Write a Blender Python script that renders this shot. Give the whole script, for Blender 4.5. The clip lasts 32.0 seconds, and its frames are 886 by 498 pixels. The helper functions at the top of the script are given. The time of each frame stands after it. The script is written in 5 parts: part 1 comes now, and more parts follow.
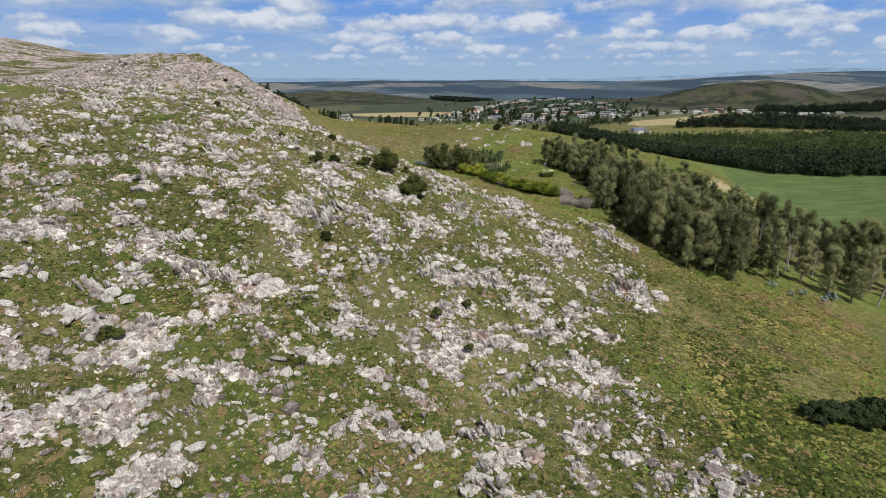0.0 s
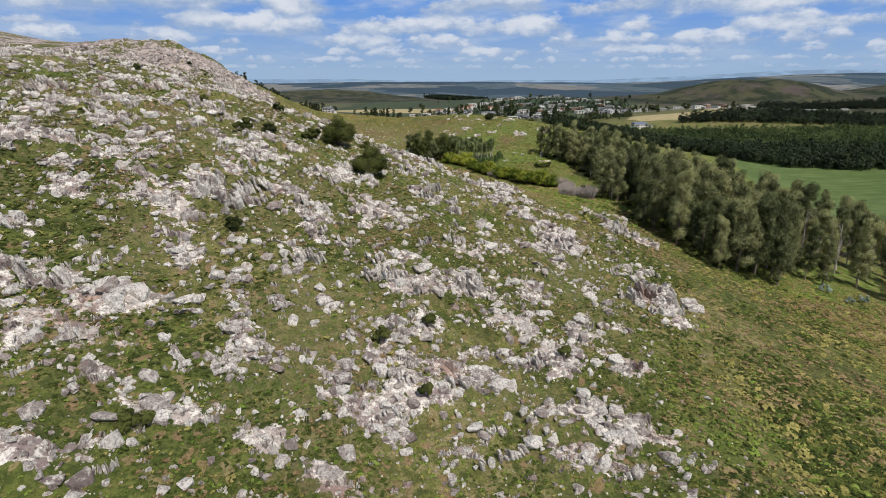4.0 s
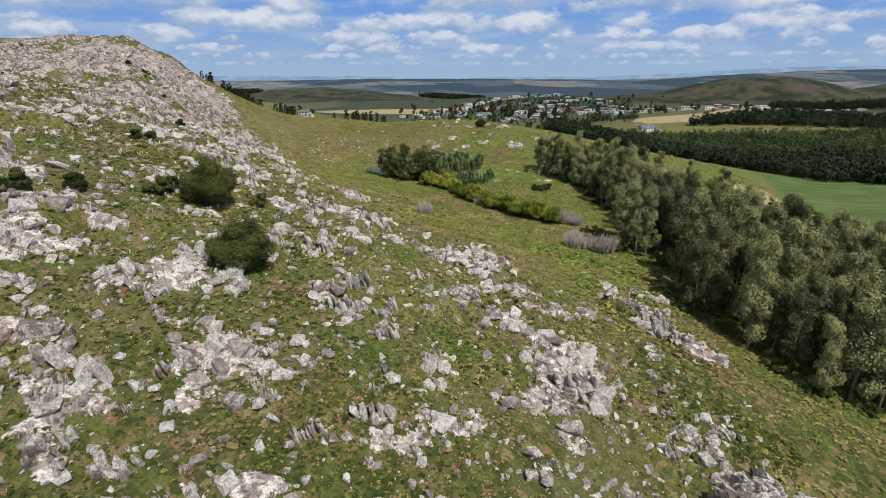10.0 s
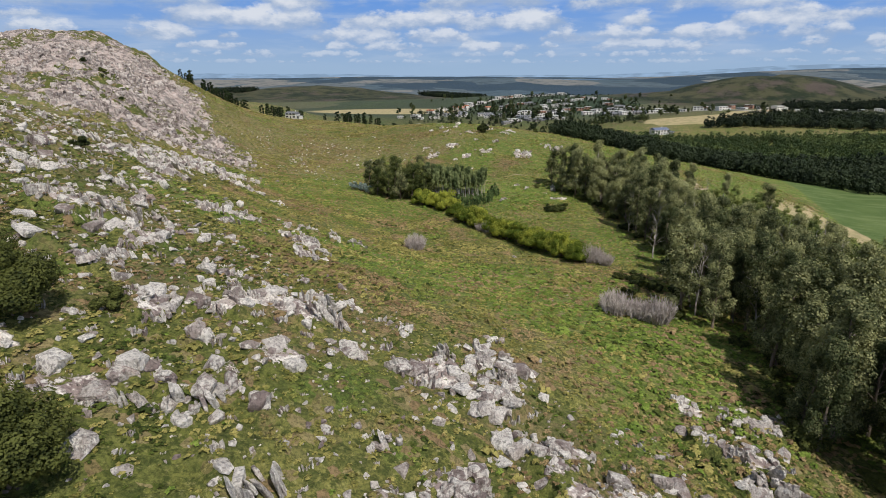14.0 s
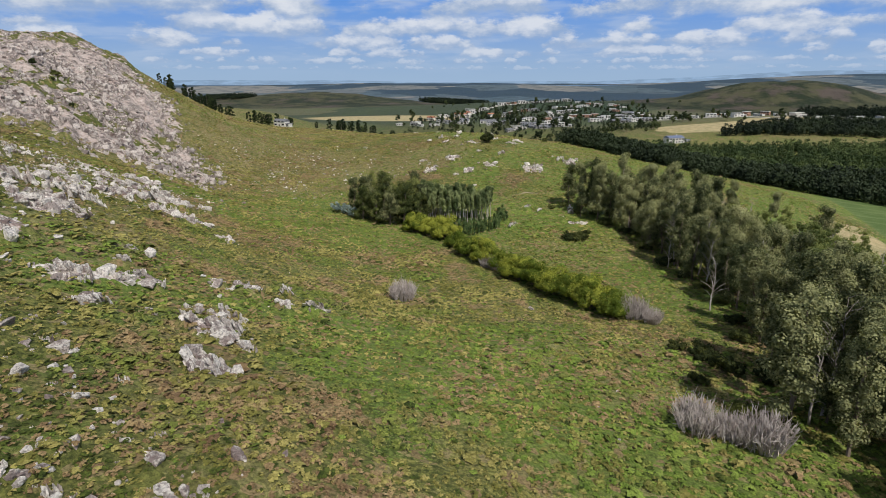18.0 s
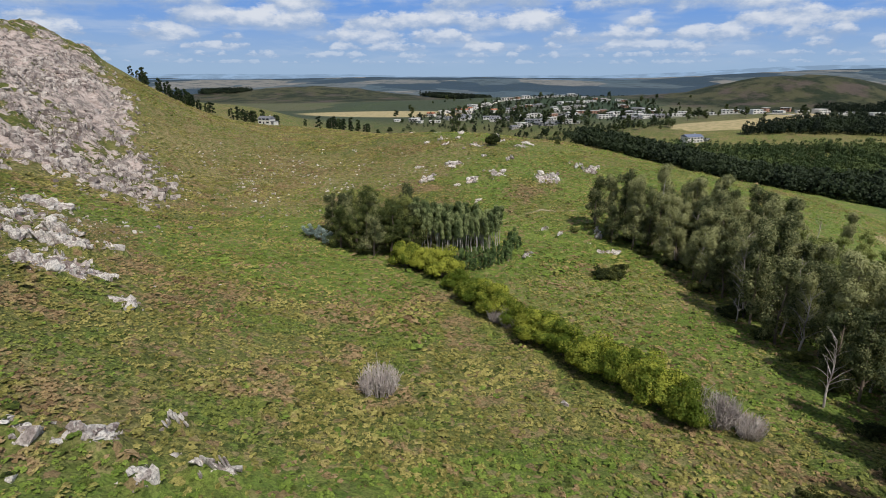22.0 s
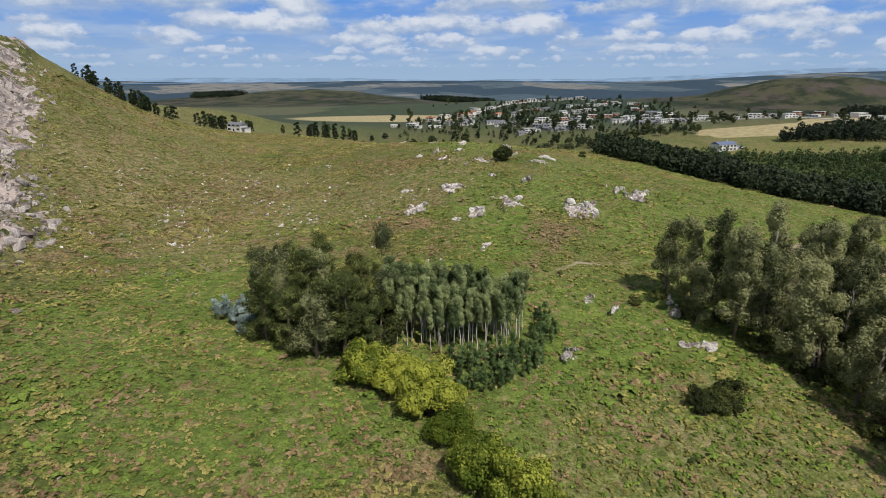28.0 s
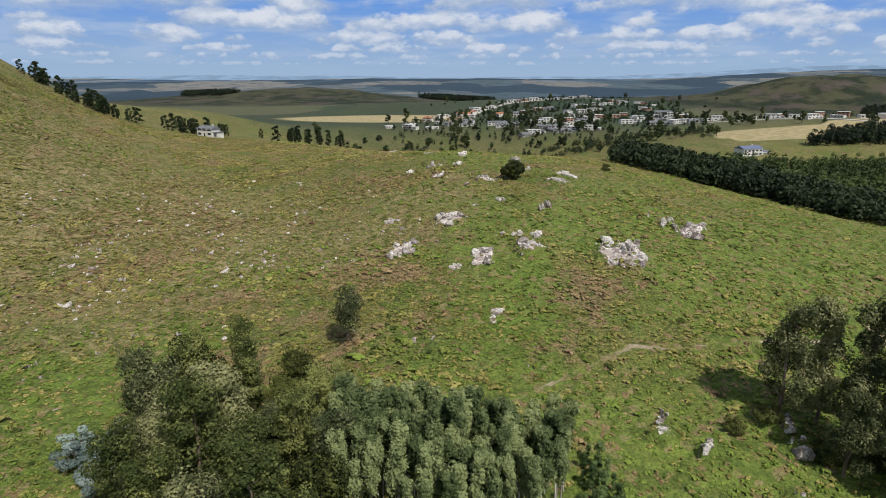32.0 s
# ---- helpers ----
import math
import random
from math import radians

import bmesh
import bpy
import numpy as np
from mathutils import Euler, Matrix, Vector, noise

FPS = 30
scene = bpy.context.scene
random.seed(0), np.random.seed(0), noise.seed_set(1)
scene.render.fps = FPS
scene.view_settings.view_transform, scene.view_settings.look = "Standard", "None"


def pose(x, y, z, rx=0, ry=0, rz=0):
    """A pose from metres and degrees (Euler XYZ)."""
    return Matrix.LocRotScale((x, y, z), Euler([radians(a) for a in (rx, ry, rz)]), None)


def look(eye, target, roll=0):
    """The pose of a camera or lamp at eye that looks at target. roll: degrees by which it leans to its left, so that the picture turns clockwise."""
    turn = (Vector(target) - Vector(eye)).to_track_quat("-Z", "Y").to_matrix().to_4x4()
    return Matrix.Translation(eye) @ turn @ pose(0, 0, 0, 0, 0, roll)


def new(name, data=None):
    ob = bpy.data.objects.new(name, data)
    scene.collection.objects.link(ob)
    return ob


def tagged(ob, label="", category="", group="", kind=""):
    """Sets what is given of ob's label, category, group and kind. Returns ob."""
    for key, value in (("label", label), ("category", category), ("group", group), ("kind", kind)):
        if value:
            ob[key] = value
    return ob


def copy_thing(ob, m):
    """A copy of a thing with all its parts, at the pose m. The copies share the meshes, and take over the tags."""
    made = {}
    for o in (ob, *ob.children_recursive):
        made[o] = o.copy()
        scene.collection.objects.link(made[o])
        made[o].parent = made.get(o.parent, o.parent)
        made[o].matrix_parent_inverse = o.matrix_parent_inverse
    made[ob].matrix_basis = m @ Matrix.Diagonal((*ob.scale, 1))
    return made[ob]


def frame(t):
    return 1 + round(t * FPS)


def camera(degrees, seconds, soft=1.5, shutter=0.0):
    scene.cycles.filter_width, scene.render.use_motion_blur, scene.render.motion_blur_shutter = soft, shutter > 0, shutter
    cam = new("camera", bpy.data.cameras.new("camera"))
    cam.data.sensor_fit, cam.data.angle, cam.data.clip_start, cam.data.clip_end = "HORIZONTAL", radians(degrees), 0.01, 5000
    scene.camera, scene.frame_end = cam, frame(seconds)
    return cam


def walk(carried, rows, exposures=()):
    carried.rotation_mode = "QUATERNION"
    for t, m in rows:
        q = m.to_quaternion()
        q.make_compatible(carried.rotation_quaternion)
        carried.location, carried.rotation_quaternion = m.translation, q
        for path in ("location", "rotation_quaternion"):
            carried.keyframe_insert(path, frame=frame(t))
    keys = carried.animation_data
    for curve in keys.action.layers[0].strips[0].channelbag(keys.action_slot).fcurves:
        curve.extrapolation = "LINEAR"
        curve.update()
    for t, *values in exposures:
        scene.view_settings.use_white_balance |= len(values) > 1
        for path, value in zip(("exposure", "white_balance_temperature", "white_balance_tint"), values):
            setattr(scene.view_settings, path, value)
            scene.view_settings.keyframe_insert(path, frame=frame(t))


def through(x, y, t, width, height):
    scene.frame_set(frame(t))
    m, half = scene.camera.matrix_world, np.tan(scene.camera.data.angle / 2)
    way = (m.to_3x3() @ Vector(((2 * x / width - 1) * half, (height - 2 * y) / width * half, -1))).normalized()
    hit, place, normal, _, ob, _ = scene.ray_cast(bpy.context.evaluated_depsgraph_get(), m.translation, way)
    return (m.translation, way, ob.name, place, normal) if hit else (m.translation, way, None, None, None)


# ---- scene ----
cam = camera(76.2, 32.0, soft=0.6)
PATH = [
    (0, (-11.16, -0.97, 65.25), (-12.56, 94.63, 35.92), -0.07),
    (1, (-10.05, 5.63, 62.55), (-11.29, 101.19, 33.12), -0.03),
    (2, (-8.94, 12.23, 59.75), (-10.02, 107.85, 30.47), -0.01),
    (3, (-7.78, 18.89, 57.42), (-8.69, 114.56, 28.35), 0.00),
    (4, (-6.49, 25.62, 55.88), (-7.23, 121.34, 26.96), 0.01),
    (5, (-4.93, 32.51, 55.18), (-5.52, 128.27, 26.37), 0.01),
    (6, (-3.28, 39.50, 55.00), (-3.73, 135.30, 26.31), -0.01),
    (7, (-1.92, 46.51, 55.09), (-2.30, 142.33, 26.47), -0.05),
    (8, (-0.96, 53.60, 55.67), (-1.40, 149.38, 26.90), -0.08),
    (9, (-0.26, 60.85, 56.76), (-0.80, 156.53, 27.67), -0.08),
    (10, (0.22, 68.20, 57.91), (-0.36, 163.77, 28.48), -0.04),
    (11, (0.54, 75.56, 58.53), (0.01, 171.07, 28.88), 0.02),
    (12, (0.75, 82.95, 58.61), (0.26, 178.43, 28.88), 0.05),
    (13, (0.93, 90.48, 58.57), (0.39, 185.94, 28.78), 0.05),
    (14, (1.13, 98.00, 58.55), (0.48, 193.46, 28.77), 0.02),
    (15, (1.35, 104.97, 58.23), (0.58, 200.49, 28.65), 0.00),
    (16, (1.58, 111.29, 57.52), (0.71, 206.94, 28.37), -0.00),
    (17, (1.78, 118.01, 57.16), (0.82, 213.79, 28.41), -0.01),
    (18, (1.92, 125.33, 57.35), (0.94, 221.10, 28.58), -0.02),
    (19, (2.02, 132.97, 57.89), (1.00, 228.60, 28.67), -0.03),
    (20, (2.20, 140.39, 58.10), (1.08, 235.89, 28.48), -0.02),
    (21, (2.43, 147.63, 57.95), (1.16, 243.06, 28.09), -0.00),
    (22, (2.29, 154.65, 57.13), (1.13, 250.14, 27.45), 0.06),
    (23, (2.29, 161.84, 56.32), (1.15, 257.41, 26.91), 0.03),
    (24, (2.65, 169.38, 55.46), (1.33, 265.06, 26.41), -0.11),
    (25, (3.21, 177.21, 54.64), (1.58, 272.99, 25.94), -0.29),
    (26, (3.34, 184.60, 54.54), (1.73, 280.34, 25.72), -0.23),
    (27, (3.31, 191.71, 54.87), (1.79, 287.38, 25.81), -0.08),
    (28, (3.48, 199.00, 54.94), (1.87, 294.66, 25.84), -0.02),
    (29, (3.72, 206.49, 54.86), (1.92, 302.17, 25.83), -0.03),
    (30, (3.77, 214.08, 54.95), (1.91, 309.73, 25.85), -0.06),
    (31, (3.72, 221.69, 55.15), (2.02, 317.27, 25.79), -0.06),
    (32, (3.70, 229.34, 55.04), (2.25, 324.90, 25.58), -0.02),
]
walk(cam, [(t, look(eye, target, roll)) for t, eye, target, roll in PATH])

# ---- daylight ----
SUN_ELEVATION, SUN_HEADING = 53.0, 148.0  # degrees; heading clockwise from +y


def daylight():
    world = bpy.data.worlds.new("sky")
    scene.world = world
    world.use_nodes = True
    nodes, links = world.node_tree.nodes, world.node_tree.links
    nodes.clear()
    add = nodes.new
    out, back = add("ShaderNodeOutputWorld"), add("ShaderNodeBackground")
    sky = add("ShaderNodeTexSky")
    sky.sky_type, sky.sun_disc = "NISHITA", False
    sky.sun_elevation, sky.sun_rotation = radians(SUN_ELEVATION), radians(SUN_HEADING)
    sky.air_density, sky.dust_density, sky.ozone_density = 1.0, 0.6, 2.0
    back.inputs["Strength"].default_value = 0.067

    def calc(kind, a, b=None, c=None):
        n = add("ShaderNodeMath")
        n.operation = kind
        for k, v in enumerate((a, b, c)):
            if v is None:
                continue
            if isinstance(v, (int, float)):
                n.inputs[k].default_value = v
            else:
                links.new(v, n.inputs[k])
        return n.outputs[0]

    def ramp(v, a, b):
        n = add("ShaderNodeMapRange")
        n.interpolation_type = "SMOOTHSTEP"
        links.new(v, n.inputs["Value"])
        n.inputs["From Min"].default_value, n.inputs["From Max"].default_value = a, b
        return n.outputs[0]

    def mix(f, a, b):
        n = add("ShaderNodeMix")
        n.data_type = "RGBA"
        for v, s in ((f, n.inputs["Factor"]), (a, n.inputs["A"]), (b, n.inputs["B"])):
            if isinstance(v, tuple):
                s.default_value = (*v, 1)
            elif isinstance(v, (int, float)):
                s.default_value = v
            else:
                links.new(v, s)
        return n.outputs["Result"]

    coord, split = add("ShaderNodeTexCoord"), add("ShaderNodeSeparateXYZ")
    links.new(coord.outputs["Generated"], split.inputs[0])
    x, y, z = split.outputs
    up = calc("MAXIMUM", z, 0.0)
    heading = calc("ARCTAN2", x, y)
    # a deck of cumulus, smaller and closer together towards the horizon

    def clouds(wide, tall, seed, shift):
        at, tex = add("ShaderNodeCombineXYZ"), add("ShaderNodeTexNoise")
        links.new(calc("MULTIPLY", heading, wide), at.inputs[0])
        links.new(calc("MULTIPLY", calc("ADD", z, shift), tall), at.inputs[1])
        at.inputs[2].default_value = seed
        links.new(at.outputs[0], tex.inputs["Vector"])
        tex.inputs["Scale"].default_value, tex.inputs["Detail"].default_value, tex.inputs["Roughness"].default_value = 1.0, 9.0, 0.52
        return tex.outputs[0]

    high = ramp(z, 0.035, 0.075)

    def deck(shift):
        large, small = clouds(8.5, 24.0, 2.4, shift), clouds(17.0, 62.0, 5.1, shift * 0.5)
        n = add("ShaderNodeMix")
        for v, k in ((high, "Factor"), (small, "A"), (large, "B")):
            links.new(v, n.inputs[k])
        return n.outputs["Result"]

    body, above = deck(0.0), deck(0.010)
    cover = calc("MULTIPLY", ramp(calc("ADD", body, calc("MULTIPLY", ramp(z, 0.05, 0.14), 0.02)), 0.50, 0.60), calc("ADD", calc("MULTIPLY", ramp(z, 0.0, 0.06), 0.70), 0.18))
    lit = ramp(calc("SUBTRACT", body, above), -0.05, 0.05)
    thick = ramp(body, 0.48, 0.62)
    white = mix(calc("MULTIPLY", thick, calc("SUBTRACT", 1.0, lit)), (10.4, 10.6, 11.0), (4.6, 5.4, 6.7))
    blue = mix(ramp(z, -0.01, 0.14), (4.9, 6.9, 9.6), (1.8, 4.5, 10.9))
    blue = mix(ramp(z, 0.16, 0.40), blue, sky.outputs[0])
    tone = mix(calc("MULTIPLY", cover, ramp(z, 0.10, 0.15)), blue, white)
    # a thin broken veil behind the cumulus
    veil = ramp(clouds(10.0, 55.0, 9.3, 0.0), 0.44, 0.64)
    tone = mix(calc("MULTIPLY", calc("MULTIPLY", veil, ramp(z, 0.0, 0.05)), 0.42), tone, (7.2, 8.6, 10.8))
    # rows of cumulus with flat grey bases, the far rows first

    def row(tone, base, tall, wide, seed, some, dim):
        at, lumps = add("ShaderNodeCombineXYZ"), add("ShaderNodeTexNoise")
        links.new(calc("MULTIPLY", heading, wide), at.inputs[0])
        at.inputs[1].default_value = seed
        links.new(at.outputs[0], lumps.inputs["Vector"])
        lumps.inputs["Scale"].default_value, lumps.inputs["Detail"].default_value = 1.0, 2.5
        at, puffs = add("ShaderNodeCombineXYZ"), add("ShaderNodeTexNoise")
        links.new(calc("MULTIPLY", heading, wide * 2.6), at.inputs[0])
        links.new(calc("MULTIPLY", z, wide * 5.0), at.inputs[1])
        at.inputs[2].default_value = seed * 1.7
        links.new(at.outputs[0], puffs.inputs["Vector"])
        puffs.inputs["Scale"].default_value, puffs.inputs["Detail"].default_value, puffs.inputs["Roughness"].default_value = 1.0, 9.0, 0.60
        curl = calc("SUBTRACT", puffs.outputs[0], 0.5)
        # each cloud's foot lies at a height of its own
        foot = calc("MULTIPLY", calc("SUBTRACT", lumps.outputs[0], 0.5), tall * 1.1)
        high = calc("ADD", calc("SUBTRACT", z, base), foot)
        top = calc("MULTIPLY", ramp(lumps.outputs[0], some, some + 0.24), tall)
        edge = calc("ADD", calc("SUBTRACT", top, high), calc("MULTIPLY", curl, tall * 2.0))
        mask = calc("MULTIPLY", ramp(edge, 0.0, tall * 0.42), ramp(calc("ADD", high, calc("MULTIPLY", curl, tall * 1.2)), -0.25 * tall, 0.22 * tall))
        mask = calc("MULTIPLY", mask, ramp(top, 0.02 * tall, 0.25 * tall))
        bright = ramp(calc("ADD", calc("DIVIDE", high, tall), calc("MULTIPLY", curl, 2.6)), -0.05, 0.8)
        return mix(calc("MULTIPLY", mask, dim), tone, mix(bright, (4.9, 6.5, 9.3), (10.8, 11.3, 12.2)))

    for one in ((0.016, 0.007, 30.0, 3.3, 0.38, 0.30), (0.026, 0.011, 21.0, 8.1, 0.37, 0.45), (0.038, 0.017, 14.0, 5.7, 0.38, 0.66), (0.052, 0.026, 9.5, 12.4, 0.38, 0.8), (0.072, 0.036, 7.0, 21.3, 0.37, 0.9), (0.098, 0.052, 5.0, 17.8, 0.30, 0.96)):
        tone = row(tone, *one)
    links.new(tone, back.inputs["Color"])
    links.new(back.outputs[0], out.inputs["Surface"])
    lamp = new("sun", bpy.data.lights.new("sun", "SUN"))
    lamp.data.energy, lamp.data.angle, lamp.data.color = 4.3, radians(0.5), (1.0, 0.95, 0.87)
    e, h = radians(SUN_ELEVATION), radians(SUN_HEADING)
    lamp.matrix_world = look((math.sin(h) * math.cos(e) * 300, math.cos(h) * math.cos(e) * 300, math.sin(e) * 300), (0, 0, 0))


daylight()
scene.view_settings.exposure = 0.0

# ---- materials ----


class Paint:
    """A node material with short names for the nodes used here."""

    def __init__(self, name):
        self.material = bpy.data.materials.new(name)
        self.material.use_nodes = True
        self.nodes, self.links = self.material.node_tree.nodes, self.material.node_tree.links
        self.shader = self.nodes["Principled BSDF"]
        self.shader.inputs["Roughness"].default_value = 0.9
        self.shader.inputs["Specular IOR Level"].default_value = 0.2
        self.place = self.nodes.new("ShaderNodeNewGeometry").outputs["Position"]

    def put(self, value, socket):
        if isinstance(value, tuple):
            socket.default_value = (*value, 1) if len(value) == 3 and len(socket.default_value) == 4 else value
        elif isinstance(value, (int, float)):
            socket.default_value = value
        else:
            self.links.new(value, socket)

    def noise(self, scale, detail=3.0, rough=0.55, stretch=None, kind="ShaderNodeTexNoise"):
        tex = self.nodes.new(kind)
        where = self.place
        if stretch:
            turn = self.nodes.new("ShaderNodeMapping")
            self.links.new(where, turn.inputs["Vector"])
            turn.inputs["Scale"].default_value = stretch
            turn.inputs["Rotation"].default_value = (0.5, 0.3, 0.6)
            where = turn.outputs[0]
        self.links.new(where, tex.inputs["Vector"])
        tex.inputs["Scale"].default_value = scale
        if kind == "ShaderNodeTexNoise":
            tex.inputs["Detail"].default_value, tex.inputs["Roughness"].default_value = detail, rough
        return tex.outputs[0]

    def calc(self, kind, a, b=0.0):
        n = self.nodes.new("ShaderNodeMath")
        n.operation = kind
        self.put(a, n.inputs[0]), self.put(b, n.inputs[1])
        return n.outputs[0]

    def ramp(self, v, a, b, lo=0.0, hi=1.0):
        n = self.nodes.new("ShaderNodeMapRange")
        n.interpolation_type = "SMOOTHSTEP"
        self.put(v, n.inputs["Value"])
        for key, k in (("From Min", a), ("From Max", b), ("To Min", lo), ("To Max", hi)):
            n.inputs[key].default_value = k
        return n.outputs[0]

    def mix(self, f, a, b, blend="MIX"):
        n = self.nodes.new("ShaderNodeMix")
        n.data_type, n.blend_type = "RGBA", blend
        self.put(f, n.inputs["Factor"]), self.put(a, n.inputs["A"]), self.put(b, n.inputs["B"])
        return n.outputs["Result"]

    def attribute(self, name):
        n = self.nodes.new("ShaderNodeAttribute")
        n.attribute_name = name
        return n.outputs["Fac"]

    def island(self):
        return self.nodes["Geometry"].outputs["Random Per Island"]

    def object_random(self):
        return self.nodes.new("ShaderNodeObjectInfo").outputs["Random"]

    def relief(self, height, strength, distance):
        n = self.nodes.new("ShaderNodeBump")
        n.inputs["Strength"].default_value, n.inputs["Distance"].default_value = strength, distance
        self.put(height, n.inputs["Height"])
        self.links.new(n.outputs[0], self.shader.inputs["Normal"])

    def done(self, colour, rough=None):
        self.put(colour, self.shader.inputs["Base Color"])
        if rough is not None:
            self.put(rough, self.shader.inputs["Roughness"])
        return self.material


def rock_colour(p, broken=True):
    """Weathered quartzite: mauve-grey faces, white broken edges, rusty and lichen-dark stains."""
    tone = p.mix(p.ramp(p.noise(0.22, 4), 0.40, 0.60), (0.27, 0.21, 0.198), (0.47, 0.405, 0.37))
    tone = p.mix(p.ramp(p.noise(1.1, 6, 0.65), 0.47, 0.58, 0, 0.92), tone, (0.80, 0.745, 0.69))
    tone = p.mix(p.ramp(p.noise(0.7, 6, 0.7), 0.56, 0.68, 0, 0.8), tone, (0.20, 0.15, 0.14))
    tone = p.mix(p.ramp(p.noise(0.12, 4), 0.58, 0.70, 0, 0.55), tone, (0.44, 0.28, 0.215))
    if broken:
        tone = p.mix(p.ramp(p.island(), 0.3, 0.85, 0.0, 0.85), tone, (0.87, 0.82, 0.765))
        tone = p.mix(p.ramp(p.island(), 0.0, 0.25, 0.55, 0.0), tone, (0.24, 0.18, 0.17))
    return p.mix(p.ramp(p.noise(5.0, 4, 0.6), 0.48, 0.64, 0.0, 0.5), tone, (0.13, 0.11, 0.095))


def heath_colour(p):
    """Olive heath with fresh green, russet and straw patches."""
    tone = p.mix(p.ramp(p.noise(0.06, 4), 0.4, 0.62), (0.160, 0.172, 0.040), (0.255, 0.240, 0.070))
    tone = p.mix(p.ramp(p.noise(0.13, 5, 0.62), 0.53, 0.60, 0, 0.85), tone, (0.30, 0.205, 0.115))
    tone = p.mix(p.ramp(p.noise(0.11, 5, 0.62), 0.53, 0.60, 0, 0.85), tone, (0.125, 0.195, 0.034))
    # dark flecks stand in for shaded gaps between the plants
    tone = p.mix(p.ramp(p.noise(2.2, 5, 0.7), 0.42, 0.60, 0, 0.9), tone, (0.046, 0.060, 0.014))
    tone = p.mix(p.ramp(p.noise(3.0, 5, 0.7), 0.54, 0.68, 0, 0.75), tone, (0.40, 0.36, 0.15))
    return tone


def clumps(p, scale, twist=0.35):
    """Cells of low plants: how far from a plant's middle, and a colour of chance for each plant."""
    warp = p.nodes.new("ShaderNodeVectorMath")
    warp.operation = "MULTIPLY_ADD"
    shake = p.nodes.new("ShaderNodeTexNoise")
    shake.inputs["Scale"].default_value = scale * 1.7
    p.links.new(p.place, shake.inputs["Vector"])
    p.links.new(shake.outputs["Color"], warp.inputs[0])
    warp.inputs[1].default_value = (twist / scale * 3, twist / scale * 3, 0.0)
    p.links.new(p.place, warp.inputs[2])
    cell = p.nodes.new("ShaderNodeTexVoronoi")
    cell.inputs["Scale"].default_value = scale
    p.links.new(warp.outputs[0], cell.inputs["Vector"])
    pick = p.nodes.new("ShaderNodeSeparateColor")
    p.links.new(cell.outputs["Color"], pick.inputs[0])
    return cell.outputs["Distance"], pick.outputs


